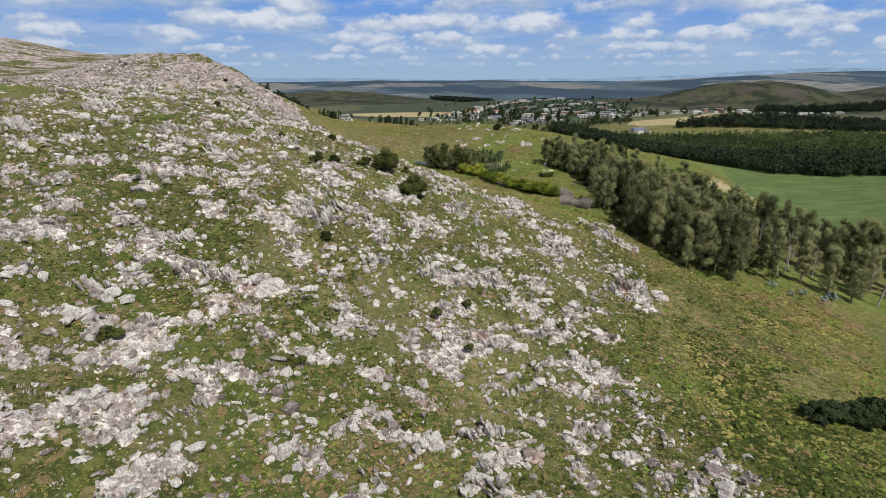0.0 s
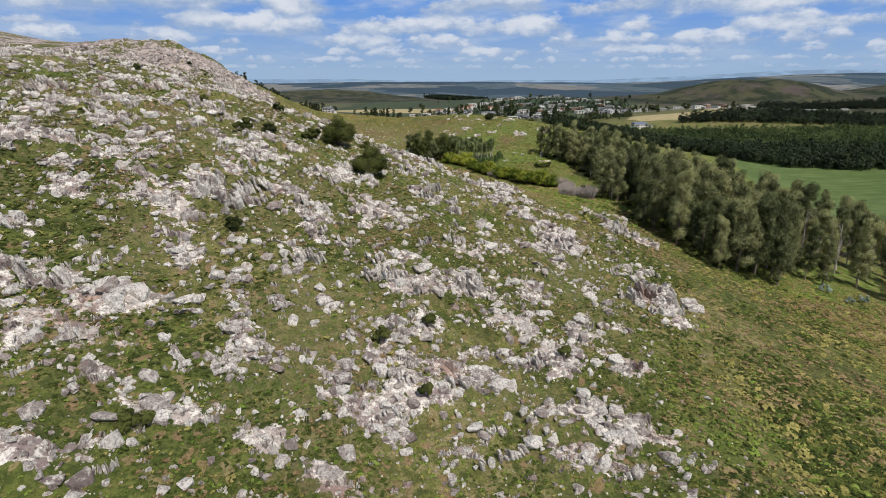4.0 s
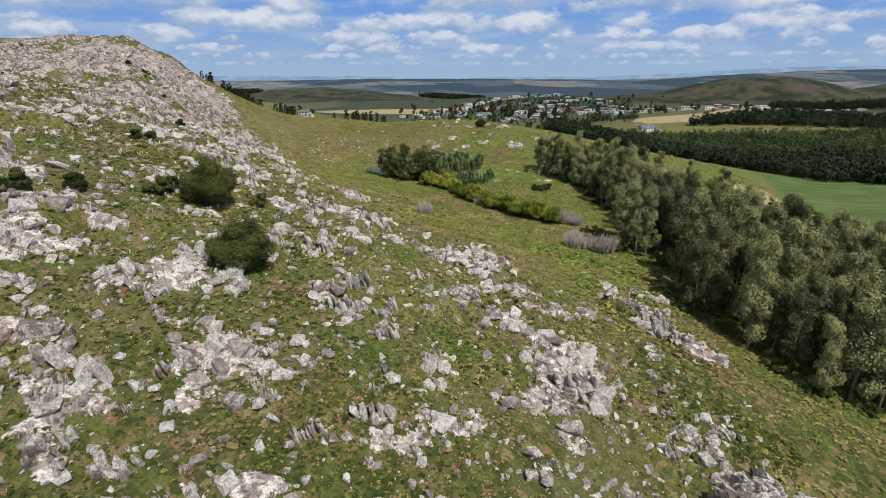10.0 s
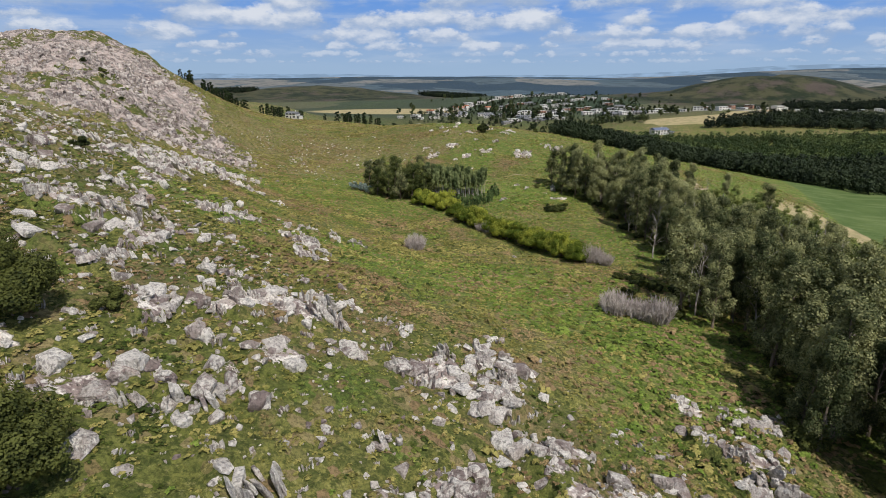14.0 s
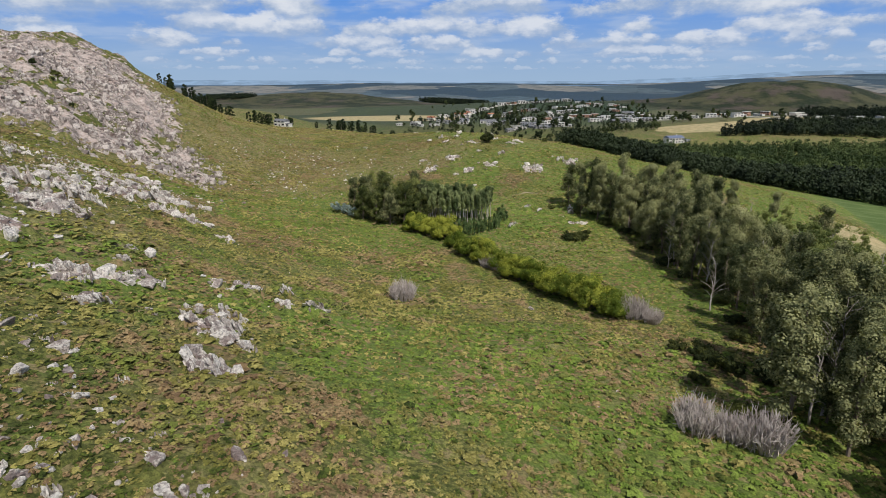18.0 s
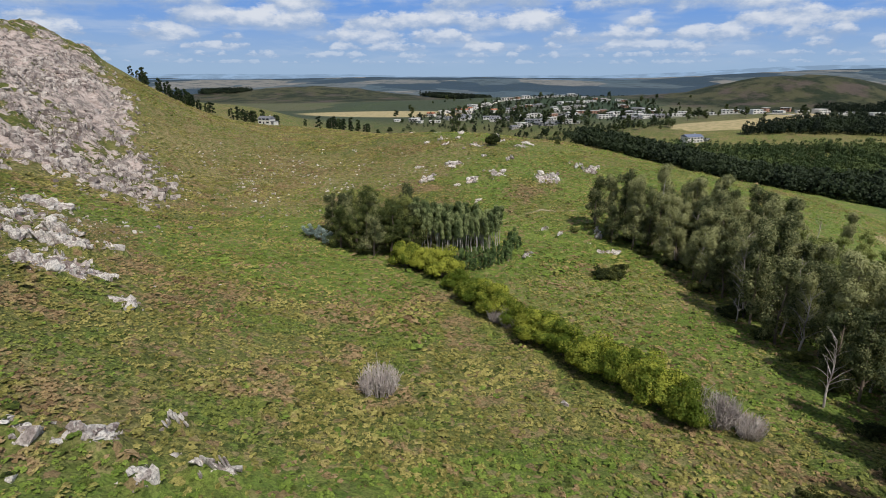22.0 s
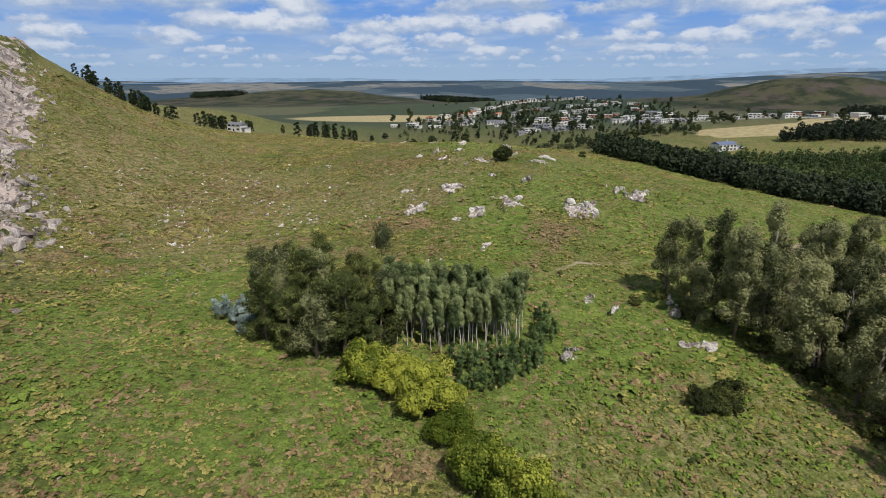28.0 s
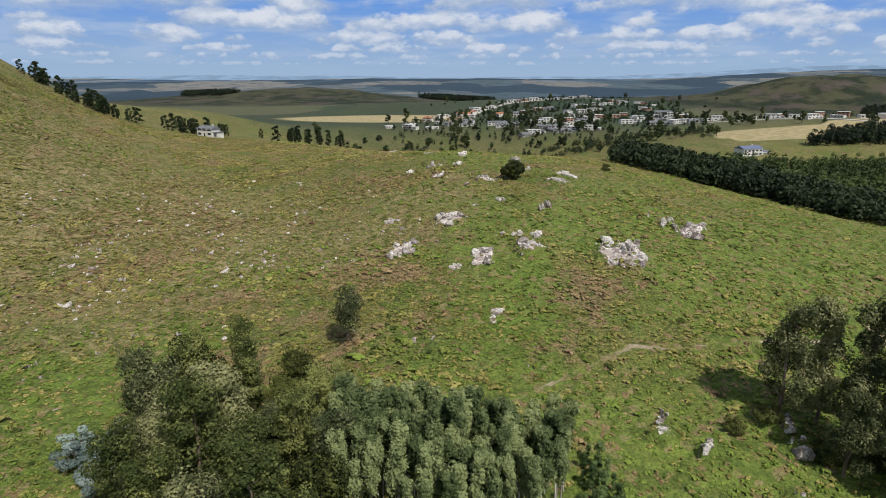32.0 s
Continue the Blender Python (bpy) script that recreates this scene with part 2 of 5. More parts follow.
def ground_material():
    p = Paint("hillside")
    green = heath_colour(p)
    green = p.mix(p.ramp(p.calc("MAXIMUM", p.attribute("flank"), p.attribute("crag")), 0.1, 0.9, 0, 0.8), green, p.mix(p.ramp(p.noise(0.5, 5, 0.65), 0.4, 0.62), (0.032, 0.047, 0.010), (0.112, 0.124, 0.032)))
    green = p.mix(p.ramp(p.attribute("lush"), 0.1, 0.9, 0, 0.85), green, p.mix(p.ramp(p.noise(0.7, 4), 0.35, 0.65), (0.095, 0.155, 0.026), (0.19, 0.27, 0.048)))
    green = p.mix(p.ramp(p.attribute("dry"), 0.1, 0.9, 0, 0.9), green, p.mix(p.ramp(p.noise(0.8, 5, 0.7), 0.4, 0.62), (0.12, 0.115, 0.035), (0.36, 0.29, 0.15)))
    off, chance = clumps(p, 1.25, 0.10)
    green = p.mix(p.calc("MULTIPLY", p.ramp(chance[0], 0.5, 0.8, 0, 0.75), p.ramp(p.attribute("flank"), 0.0, 1.0, 0.5, 1.0)), green, p.mix(p.ramp(chance[1], 0.3, 0.7), (0.055, 0.072, 0.018), (0.15, 0.16, 0.042)))
    green = p.mix(p.ramp(chance[2], 0.78, 0.92, 0, 0.7), green, p.mix(p.ramp(chance[1], 0.3, 0.7), (0.30, 0.235, 0.12), (0.27, 0.165, 0.10)))
    soil = p.mix(p.ramp(p.noise(1.3, 4), 0.4, 0.6), (0.19, 0.155, 0.075), (0.09, 0.115, 0.030))
    green = p.mix(p.ramp(p.attribute("soil"), 0.3, 0.8, 0, 0.6), green, soil)
    # finer near-black flecks, shade between plants put into the ground colour
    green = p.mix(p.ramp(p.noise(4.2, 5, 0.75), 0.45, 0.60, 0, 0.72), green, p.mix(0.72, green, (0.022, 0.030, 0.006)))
    green = p.mix(p.ramp(p.noise(3.1, 5, 0.75), 0.56, 0.70, 0, 0.4), green, p.mix(0.6, green, (0.40, 0.38, 0.14)))
    bare = p.calc("ADD", p.attribute("rock"), p.calc("MULTIPLY", p.calc("SUBTRACT", p.noise(0.8, 5, 0.65), 0.5), 1.1))
    stone = rock_colour(p, False)
    stone = p.mix(p.ramp(p.attribute("crag"), 0.2, 0.8, 0, 0.75), stone, p.mix(p.ramp(p.noise(0.30, 6, 0.72, (1, 1, 0.4)), 0.42, 0.58), (0.075, 0.060, 0.055), (0.39, 0.318, 0.288)))
    tone = p.mix(p.ramp(bare, 0.74, 0.80), green, stone)
    # the far country: fields, plantations and pasture, with blue haze painted in
    cell = p.nodes.new("ShaderNodeTexVoronoi")
    cell.inputs["Scale"].default_value = 0.0036
    bent = p.nodes.new("ShaderNodeMapping")
    bent.inputs["Scale"].default_value = (1.0, 0.45, 0.0)
    drift = p.nodes.new("ShaderNodeVectorMath")
    drift.operation = "MULTIPLY_ADD"
    sway = p.nodes.new("ShaderNodeTexNoise")
    sway.inputs["Scale"].default_value, sway.inputs["Detail"].default_value = 0.004, 5.0
    p.links.new(p.place, sway.inputs["Vector"])
    p.links.new(sway.outputs["Color"], drift.inputs[0])
    drift.inputs[1].default_value = (260.0, 260.0, 0.0)
    p.links.new(p.place, drift.inputs[2])
    p.links.new(drift.outputs[0], bent.inputs["Vector"])
    p.links.new(bent.outputs[0], cell.inputs["Vector"])
    pick = p.nodes.new("ShaderNodeSeparateColor")
    p.links.new(cell.outputs["Color"], pick.inputs[0])
    field = p.mix(p.ramp(pick.outputs[0], 0.2, 0.8), (0.030, 0.048, 0.026), (0.090, 0.092, 0.050))
    field = p.mix(p.ramp(pick.outputs[1], 0.42, 0.50), field, (0.014, 0.024, 0.030))
    field = p.mix(p.ramp(p.noise(0.02, 5), 0.45, 0.7, 0, 0.5), field, (0.06, 0.085, 0.03))
    # bluer, greyer field colours stand in for haze over the distant plain
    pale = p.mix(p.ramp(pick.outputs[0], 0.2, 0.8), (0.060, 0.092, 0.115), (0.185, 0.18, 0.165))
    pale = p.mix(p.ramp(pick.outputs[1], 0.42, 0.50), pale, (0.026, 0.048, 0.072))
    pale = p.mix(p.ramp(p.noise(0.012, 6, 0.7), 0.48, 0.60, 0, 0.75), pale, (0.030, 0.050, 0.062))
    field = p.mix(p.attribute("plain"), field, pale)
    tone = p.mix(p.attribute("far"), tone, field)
    # brown hill heath, its colour darkened to stand in for cloud shade
    shaded_moor = p.mix(p.ramp(p.noise(0.025, 7, 0.7), 0.42, 0.58), (0.014, 0.022, 0.010), (0.058, 0.058, 0.030))
    shaded_moor = p.mix(p.ramp(p.noise(0.018, 7, 0.7), 0.52, 0.62, 0, 0.8), shaded_moor, (0.075, 0.058, 0.052))
    tone = p.mix(p.ramp(p.attribute("shaded_moor"), 0.25, 0.6), tone, shaded_moor)
    crop = p.mix(p.ramp(p.noise(0.09, 4), 0.35, 0.7), (0.070, 0.112, 0.030), (0.100, 0.142, 0.044))
    crop = p.mix(p.ramp(p.noise(0.5, 2, 0.4, (0.04, 1.0, 1.0)), 0.52, 0.62, 0, 0.4), crop, (0.16, 0.20, 0.08))
    tone = p.mix(p.ramp(p.attribute("crop"), 0.4, 0.6), tone, crop)
    straw = p.mix(p.ramp(p.noise(0.25, 5), 0.35, 0.65), (0.40, 0.32, 0.18), (0.27, 0.24, 0.12))
    tone = p.mix(p.ramp(p.attribute("straw"), 0.4, 0.6), tone, straw)
    track = p.mix(p.ramp(p.noise(1.5, 4), 0.35, 0.65), (0.28, 0.225, 0.15), (0.40, 0.33, 0.24))
    tone = p.mix(p.ramp(p.attribute("track"), 0.35, 0.7), tone, track)
    near = p.calc("SUBTRACT", 1.0, p.ramp(bare, 0.7, 0.85))
    p.relief(p.calc("ADD", p.calc("ADD", p.noise(1.4, 7, 0.72), p.calc("MULTIPLY", p.noise(4.0, 4, 0.6), 0.6)), p.calc("MULTIPLY", p.calc("MULTIPLY", off, near), -0.7)), 0.9, 0.3)
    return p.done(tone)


def rock_material(name, dark=False):
    p = Paint(name)
    tone = rock_colour(p)
    if dark:
        tone = p.mix(0.5, tone, p.mix(p.ramp(p.island(), 0.1, 0.9), (0.10, 0.080, 0.073), (0.46, 0.375, 0.34)))
    tone = p.mix(p.ramp(p.noise(2.6, 4, 0.6, (1.6, 1.6, 0.25)), 0.54, 0.64, 0.0, 0.45), tone, (0.14, 0.12, 0.11))
    p.relief(p.calc("ADD", p.noise(2.4, 6, 0.7, (1.4, 1.4, 0.35)), p.calc("MULTIPLY", p.noise(9.0, 4), 0.5)), 1.0, 0.45)
    return p.done(tone, 0.85)


def heath_material(name, dull, bright, patch, mixed=False):
    """Low tufts of small leaves: each sprig has its tone, and patches of plants share one; a mixed heath has russet and green drifts."""
    p = Paint(name)
    a = p.calc("ADD", p.calc("MULTIPLY", p.island(), 0.45), p.calc("MULTIPLY", p.ramp(p.noise(patch, 4, 0.6), 0.34, 0.66), 0.55))
    tone = p.mix(p.ramp(a, 0.1, 0.9), dull, bright)
    if mixed:
        tone = p.mix(p.ramp(p.noise(0.13, 5, 0.62), 0.53, 0.60, 0, 0.85), tone, p.mix(p.island(), (0.25, 0.155, 0.085), (0.42, 0.29, 0.17)))
        tone = p.mix(p.ramp(p.noise(0.11, 5, 0.62), 0.53, 0.60, 0, 0.85), tone, p.mix(p.island(), (0.085, 0.125, 0.020), (0.215, 0.270, 0.052)))
    tone = p.mix(p.ramp(p.noise(9.0, 4, 0.65), 0.48, 0.62, 0.0, 0.4), tone, tuple(c * 0.4 for c in dull))
    p.relief(p.noise(8.0, 4, 0.65), 1.0, 0.2)
    return p.done(tone)


def leaf_material(name, dull, bright, clump=0.5, through=0.3, single=0.45):
    """Foliage: two greens, mixed leaf by leaf, clump by clump and plant by plant; light also comes through the leaves."""
    p = Paint(name)
    a = p.calc("ADD", p.calc("MULTIPLY", p.island(), single), p.calc("MULTIPLY", p.ramp(p.noise(clump, 4, 0.6), 0.36, 0.64), 1 - single))
    a = p.calc("ADD", a, p.calc("MULTIPLY", p.calc("SUBTRACT", p.object_random(), 0.5), 0.8))
    tone = p.mix(p.ramp(a, 0.1, 0.9), dull, bright)
    p.shader.inputs["Roughness"].default_value = 0.7
    thin, both = p.nodes.new("ShaderNodeBsdfTranslucent"), p.nodes.new("ShaderNodeMixShader")
    p.put(p.mix(1.0, tone, (1.0, 1.0, 0.55), "MULTIPLY"), thin.inputs["Color"])
    both.inputs[0].default_value = through
    p.links.new(p.shader.outputs[0], both.inputs[1])
    p.links.new(thin.outputs[0], both.inputs[2])
    p.links.new(both.outputs[0], p.nodes["Material Output"].inputs["Surface"])
    return p.done(tone)


def bark_material(name, dull, bright):
    p = Paint(name)
    return p.done(p.mix(p.ramp(p.noise(1.5, 5, 0.6, (1, 1, 0.3)), 0.35, 0.65), dull, bright))


def plain_material(name, colour, rough=0.8, spread=0.12, scale=1.5):
    p = Paint(name)
    low = tuple(c * (1 - spread * 2) for c in colour)
    return p.done(p.mix(p.ramp(p.noise(scale, 4), 0.35, 0.65), low, colour), rough)

# ---- the lie of the land ----
HILL_ROWS = (  # heights of broad round hills, 52 m wide, on a 60 m mesh: x from -250 m, y from -40 m
    (4.7, 10.1, 14.6, 8, 14.9, 14.8, 14.4, 4.6, 0.4, 26.2, -6.3),
    (14.6, 0, 9.8, 19, 2.8, 9, -6.7, 11.4, 40.4, -6.1, 1.6),
    (20.2, -2.2, 10.9, 6.5, 9.6, 1.3, 40.3, 9.1, -4.6, -9.2, 21.2),
    (7.9, 1.1, 18.6, 0.5, 36.6, -8.1, -12.3, -7.6, 11, 20.4, -16.1),
    (8.1, -8.6, -10.9, 31.6, -40.5, 20.5, -4.9, 25.6, -11.3, 3.1, -23.2),
    (1.7, 26.2, -8.5, -3.5, 25.7, -9.4, 10.5, -3.6, 7.5, 8.1, -9.7),
    (-3.5, -23.4, 9.2, -7.1, -7, -3.7, 8, -2.2, 1.7, -1.6, -0.3),
    (0.6, 5.9, -5, -2.9, 4.2, -8.2, -4.8, 0.8, -7.4, -2.6, 3.8),
)


def smooth(a, b, v):
    k = np.clip((v - a) / (b - a), 0, 1)
    return k * k * (3 - 2 * k)


def bump(x, y, cx, cy, sx, sy):
    return np.exp(-((x - cx) / sx) ** 2 / 2 - ((y - cy) / sy) ** 2 / 2)


LATTICE = np.random.RandomState(7).rand(256, 256)


def grain(x, y, size, seed=0):
    """Smooth value noise, 0 to 1."""
    u, v = np.asarray(x) / size + 37.3 * seed, np.asarray(y) / size + 11.7 * seed
    i, j = np.floor(u).astype(int), np.floor(v).astype(int)
    a, b = u - i, v - j
    a, b = a * a * (3 - 2 * a), b * b * (3 - 2 * b)
    g = lambda p, q: LATTICE[p % 256, q % 256]
    return (g(i, j) * (1 - a) + g(i + 1, j) * a) * (1 - b) + (g(i, j + 1) * (1 - a) + g(i + 1, j + 1) * a) * b


def fractal(x, y, size, seed=0, octaves=4):
    total, weight = 0, 0
    for n in range(octaves):
        total, weight = total + grain(x, y, size / 2**n, seed + n) / 2**n, weight + 1 / 2**n
    return total / weight


def land(x, y):
    """Height of the broad land, without its small relief."""
    x, y = np.asarray(x, float), np.asarray(y, float)
    z = 14 - 32 * smooth(850, 2000, y) + 40 * smooth(2300, 4700, y)
    z = z + 75 * smooth(0.2, 0.75, x / np.maximum(y, 1)) * smooth(2200, 4600, y)
    z = z + (fractal(x, y, 700, 3, 3) - 0.5) * 30 * smooth(900, 2600, y)
    z = z + 34 * np.exp(-(((x - 500) / 125) ** 2 + ((y - 1000) / 110) ** 2) ** 1.5) + 15 * bump(x, y, 375, 985, 80, 70) + 40 * bump(x, y, 860, 1060, 170, 120) + 13 * bump(x, y, 165, 1010, 160, 130)
    z = z + 30 * bump(x, y, -300, 1380, 190, 130) + 84 * bump(x, y, -410, 480, 110, 150) + 12 * bump(x, y, 290, 640, 70, 60) - 6 * bump(x, y, -105, 455, 60, 45)
    z = z + 5 * bump(x, y, -190, 620, 60, 50)
    wild = bump(x, y, 520, 1000, 220, 130) + bump(x, y, -300, 1380, 220, 150)
    z = z + wild * ((fractal(x, y, 150, 61, 4) - 0.5) * 22 - np.abs(fractal(x, y, 90, 65, 3) - 0.5) * 14)
    near = np.exp(-((np.arange(-250, 171, 60)[:, None] - x.reshape(-1)) ** 2) / 5408)
    far = np.exp(-((np.arange(-40, 561, 60)[:, None] - y.reshape(-1)) ** 2) / 5408)
    return z + np.einsum("ip,jp,ij->p", near, far, np.array(HILL_ROWS)).reshape(x.shape)



# ---- ground cover ----
OUTCROPS = (  # bare patches away from the rocky flank: x, y, radius
    (17, 313, 3.4), (30, 311, 5.0), (-4, 318, 3.0), (3, 327, 3.4), (11, 352, 4.5), (20, 362, 5.0), (28, 350, 3.0), (44, 322, 3.2), (37, 330, 2.6), (8, 309, 2.2),
    (26, 140, 6.5), (32, 145, 5), (31, 131, 5.5), (25.5, 104, 7.5), (11.5, 114, 8), (12, 121, 6), (6.8, 84, 6), (7, 142, 6), (2, 136, 6.5), (-9, 134, 5), (-17, 146.5, 3.5),
    (33.5, 261, 2.0), (31, 266, 1.6), (23.2, 274, 1.4), (17.7, 259.5, 1.3), (-19, 173.5, 2.6), (-31, 170, 3.0), (-40, 176, 4.0), (-42, 216, 5.5), (-34, 213, 3.0),
    (-12, 149, 2.2), (-55, 214, 6.0), (-62, 231, 6.0), (-46, 190, 4.5), (-33, 186, 2.4), (-16.9, 168.9, 2.6), (-27.5, 176.2, 2.4), (-21.1, 186.2, 1.8), (-15.7, 187.9, 2.2), (-18.6, 174., 1.5), (-21.1, 173.2, 1.5), (-24.7, 185.9, 2.2), (-21.7, 186.1, 2.2), (-15.7, 140.4, 2.0), (-23.8, 151.9, 2.2), (-10.8, 144.1, 2.0), (-1, 350, 3.0), (-14, 400, 4.0), (5, 366, 3),
    (-6.0, 361.1, 1.6), (1.1, 356.4, 2.0), (6.3, 347.7, 1.8), (8.0, 335.6, 1.4), (-7.9, 324.6, 1.6), (-4.0, 315.4, 1.8), (2.7, 327.2, 1.6), (8.5, 312.7, 2.0), (9.2, 293.3, 1.3), (22.9, 272.9, 1.5), (26.1, 272.0, 1.5), (34.0, 274.5, 1.6), (33.9, 271.7, 1.5), (-2.8, 386.2, 2.0), (5.2, 371.7, 1.8),
    (-16.6, 167.4, 2.6), (-18.4, 174.6, 2.0), (-19.7, 168.7, 1.3), (-15.6, 162.5, 2.0), (-14.3, 161.1, 1.8), (-21.9, 187.0, 1.8), (-18.4, 191.4, 1.5), (-13.6, 186.5, 2.0), (-16.6, 183.5, 1.4), (-28.4, 174.2, 1.6), (-28.0, 176.7, 1.2), (-26.2, 166.9, 2.4), (-30.7, 171.1, 2.4), (-31.2, 179.9, 1.3), (-49.9, 201.6, 4.0), (-47.5, 201.8, 3.0), (-51.6, 216.4, 3.0), (-63.4, 243.8, 4.0), (-51.3, 228.9, 3.5), (-46.5, 224.9, 2.4), (-44.0, 228.6, 1.6), (-44.9, 215.1, 2.0), (-53.2, 202.5, 4.0), (-13.4, 156.5, 1.2),
)


def along(x, y, line):
    """Distance to a line of points on the plan."""
    best = np.full(np.shape(x), 1e9)
    for (ax, ay), (bx, by) in zip(line, line[1:]):
        k = np.clip(((x - ax) * (bx - ax) + (y - ay) * (by - ay)) / ((bx - ax) ** 2 + (by - ay) ** 2), 0, 1)
        best = np.minimum(best, np.hypot(x - ax - k * (bx - ax), y - ay - k * (by - ay)))
    return best


def flank(x, y):
    """The rocky flank of the near hill, 0 to 1."""
    foot = 24 + 6 * np.sin(y / 17) - smooth(118, 175, y) * 62 - smooth(170, 245, y) * 18
    return smooth(foot + 9, foot - 6, x) * smooth(262, 225, y) * smooth(-400, -150, x)


def skirt(x, y):
    """The steep strip of dark heath under the rocky flank, 0 to 1."""
    return smooth(14, 24, x) * smooth(62, 50, x) * smooth(165, 125, y) * (0.7 + 0.3 * smooth(0.4, 0.55, fractal(x, y, 14, 51, 3)))


def spur(x, y):
    """The dark craggy mountain spur."""
    return smooth(3, -9, x + 63 + (y - 288) * 0.68 + 10 * (fractal(x, y, 30, 21, 2) - 0.5)) * smooth(262, 285, y)


def rockiness(x, y):
    base = flank(x, y) * (0.425 + 0.05 * smooth(120, 80, y) + 0.16 * smooth(0.35, 0.65, fractal(x, y, 30, 2, 3)))
    base = base * (1 - 0.35 * smooth(130, 190, y))
    base = np.maximum(base, spur(x, y) * (0.74 + 0.4 * smooth(0.4, 0.6, fractal(x, y, 26, 33, 3))))
    shape, base, px, py = np.shape(base), np.ravel(base).copy(), np.ravel(x), np.ravel(y)
    for cx, cy, r in OUTCROPS:
        i = np.nonzero((np.abs(px - cx) < 2 * r) & (np.abs(py - cy) < 2 * r))[0]
        base[i] = np.maximum(base[i], 0.76 * np.exp(-(((px[i] - cx) ** 2 + (py[i] - cy) ** 2) / r**2) ** 1.5))
    base = base.reshape(shape)
    fine = fractal((x + 0.5 * y) * 0.8, y - 0.4 * x, 3.6, 5, 3)
    return np.clip(base + (fine - 0.5) * 1.55 * smooth(0.05, 0.4, base), 0, 1)


PATHWAY = ((4, 268), (9, 277), (16, 282), (24, 287), (33, 288), (42, 290), (58, 291))
CLEARINGS = ((-34, 291, 8), (-38, 284, 7), (-22, 318, 12), (-30, 275, 6))


def lushness(x, y):
    v = smooth(0.54, 0.64, fractal(x, y, 38, 9, 3)) * 0.7
    v = np.maximum(v, smooth(0, 14, x + 8 - 0.42 * (262 - y)) * smooth(195, 215, y) * smooth(300, 270, y) * (0.5 + 0.5 * fractal(x, y, 12, 8, 2)))
    v = np.maximum(v, 0.75 * smooth(-6, 12, x) * smooth(225, 255, y) * smooth(470, 400, y) * smooth(0.3, 0.5, fractal(x, y, 22, 19, 3)))
    for cx, cy, r in CLEARINGS:
        v = np.maximum(v, bump(x, y, cx, cy, r, r * 0.6) * 1.3)
    return np.clip(v, 0, 1) * (1 - smooth(450, 600, y)) * (1 - 0.6 * flank(x, y)) * (1 - 0.8 * skirt(x, y)) * (1 - spur(x, y))


def relief(x, y, rock):
    """Small ups and downs: hummocks, and broken beds of rock that dip to the valley."""
    z = (fractal(x, y, 6, 4, 4) - 0.5) * 0.9
    u, v = x * 0.8 + y * 0.6, y * 0.8 - x * 0.6
    beds = fractal(u, v * 0.45, 4.5, 6, 4)
    steps = np.floor(beds * 9) / 9 * 0.6 + beds * 0.4
    hard = smooth(0.42, 0.7, rock)
    z = z + (grain(x, y, 1.5, 22) + 0.5 * grain(x, y, 0.8, 23) - 0.75) * 0.24
    z = z * (1 - 0.5 * hard) + hard * (steps * 2.6 - 0.7)
    crag = spur(x, y)
    z = z + crag * (fractal(u, v * 0.5, 24, 12, 5) - 0.5) * 12 + crag * np.abs(fractal(u * 1.2, v * 0.6, 9, 13, 4) - 0.5) * -9
    return z * smooth(700, 420, y) * smooth(260, 170, np.abs(x + 40))


def height(x, y):
    x, y = np.asarray(x, float), np.asarray(y, float)
    return land(x, y) + relief(x, y, rockiness(x, y))


def steps_out(lo, hi, step, low_end, high_end, grow):
    core = list(np.arange(lo, hi, step))
    up, s = core[-1], step
    right = []
    while up < high_end:
        s = min(s * grow, 90)
        up += s
        right.append(up)
    down, s, left = core[0], step, []
    while down > low_end:
        s = min(s * grow, 90)
        down -= s
        left.append(down)
    return np.array(left[::-1] + core + right)


def flat_mesh(name, verts, faces):
    """A mesh from arrays of places and of triangles or quads."""
    mesh = bpy.data.meshes.new(name)
    verts, faces = np.asarray(verts, np.float32), np.asarray(faces, np.int32)
    mesh.vertices.add(len(verts))
    mesh.vertices.foreach_set("co", verts.ravel())
    size = faces.shape[1]
    mesh.loops.add(faces.size)
    mesh.loops.foreach_set("vertex_index", faces.ravel())
    mesh.polygons.add(len(faces))
    mesh.polygons.foreach_set("loop_start", np.arange(0, faces.size, size, dtype=np.int32))
    mesh.polygons.foreach_set("loop_total", np.full(len(faces), size, np.int32))
    mesh.update(calc_edges=True)
    mesh.shade_flat()
    return mesh


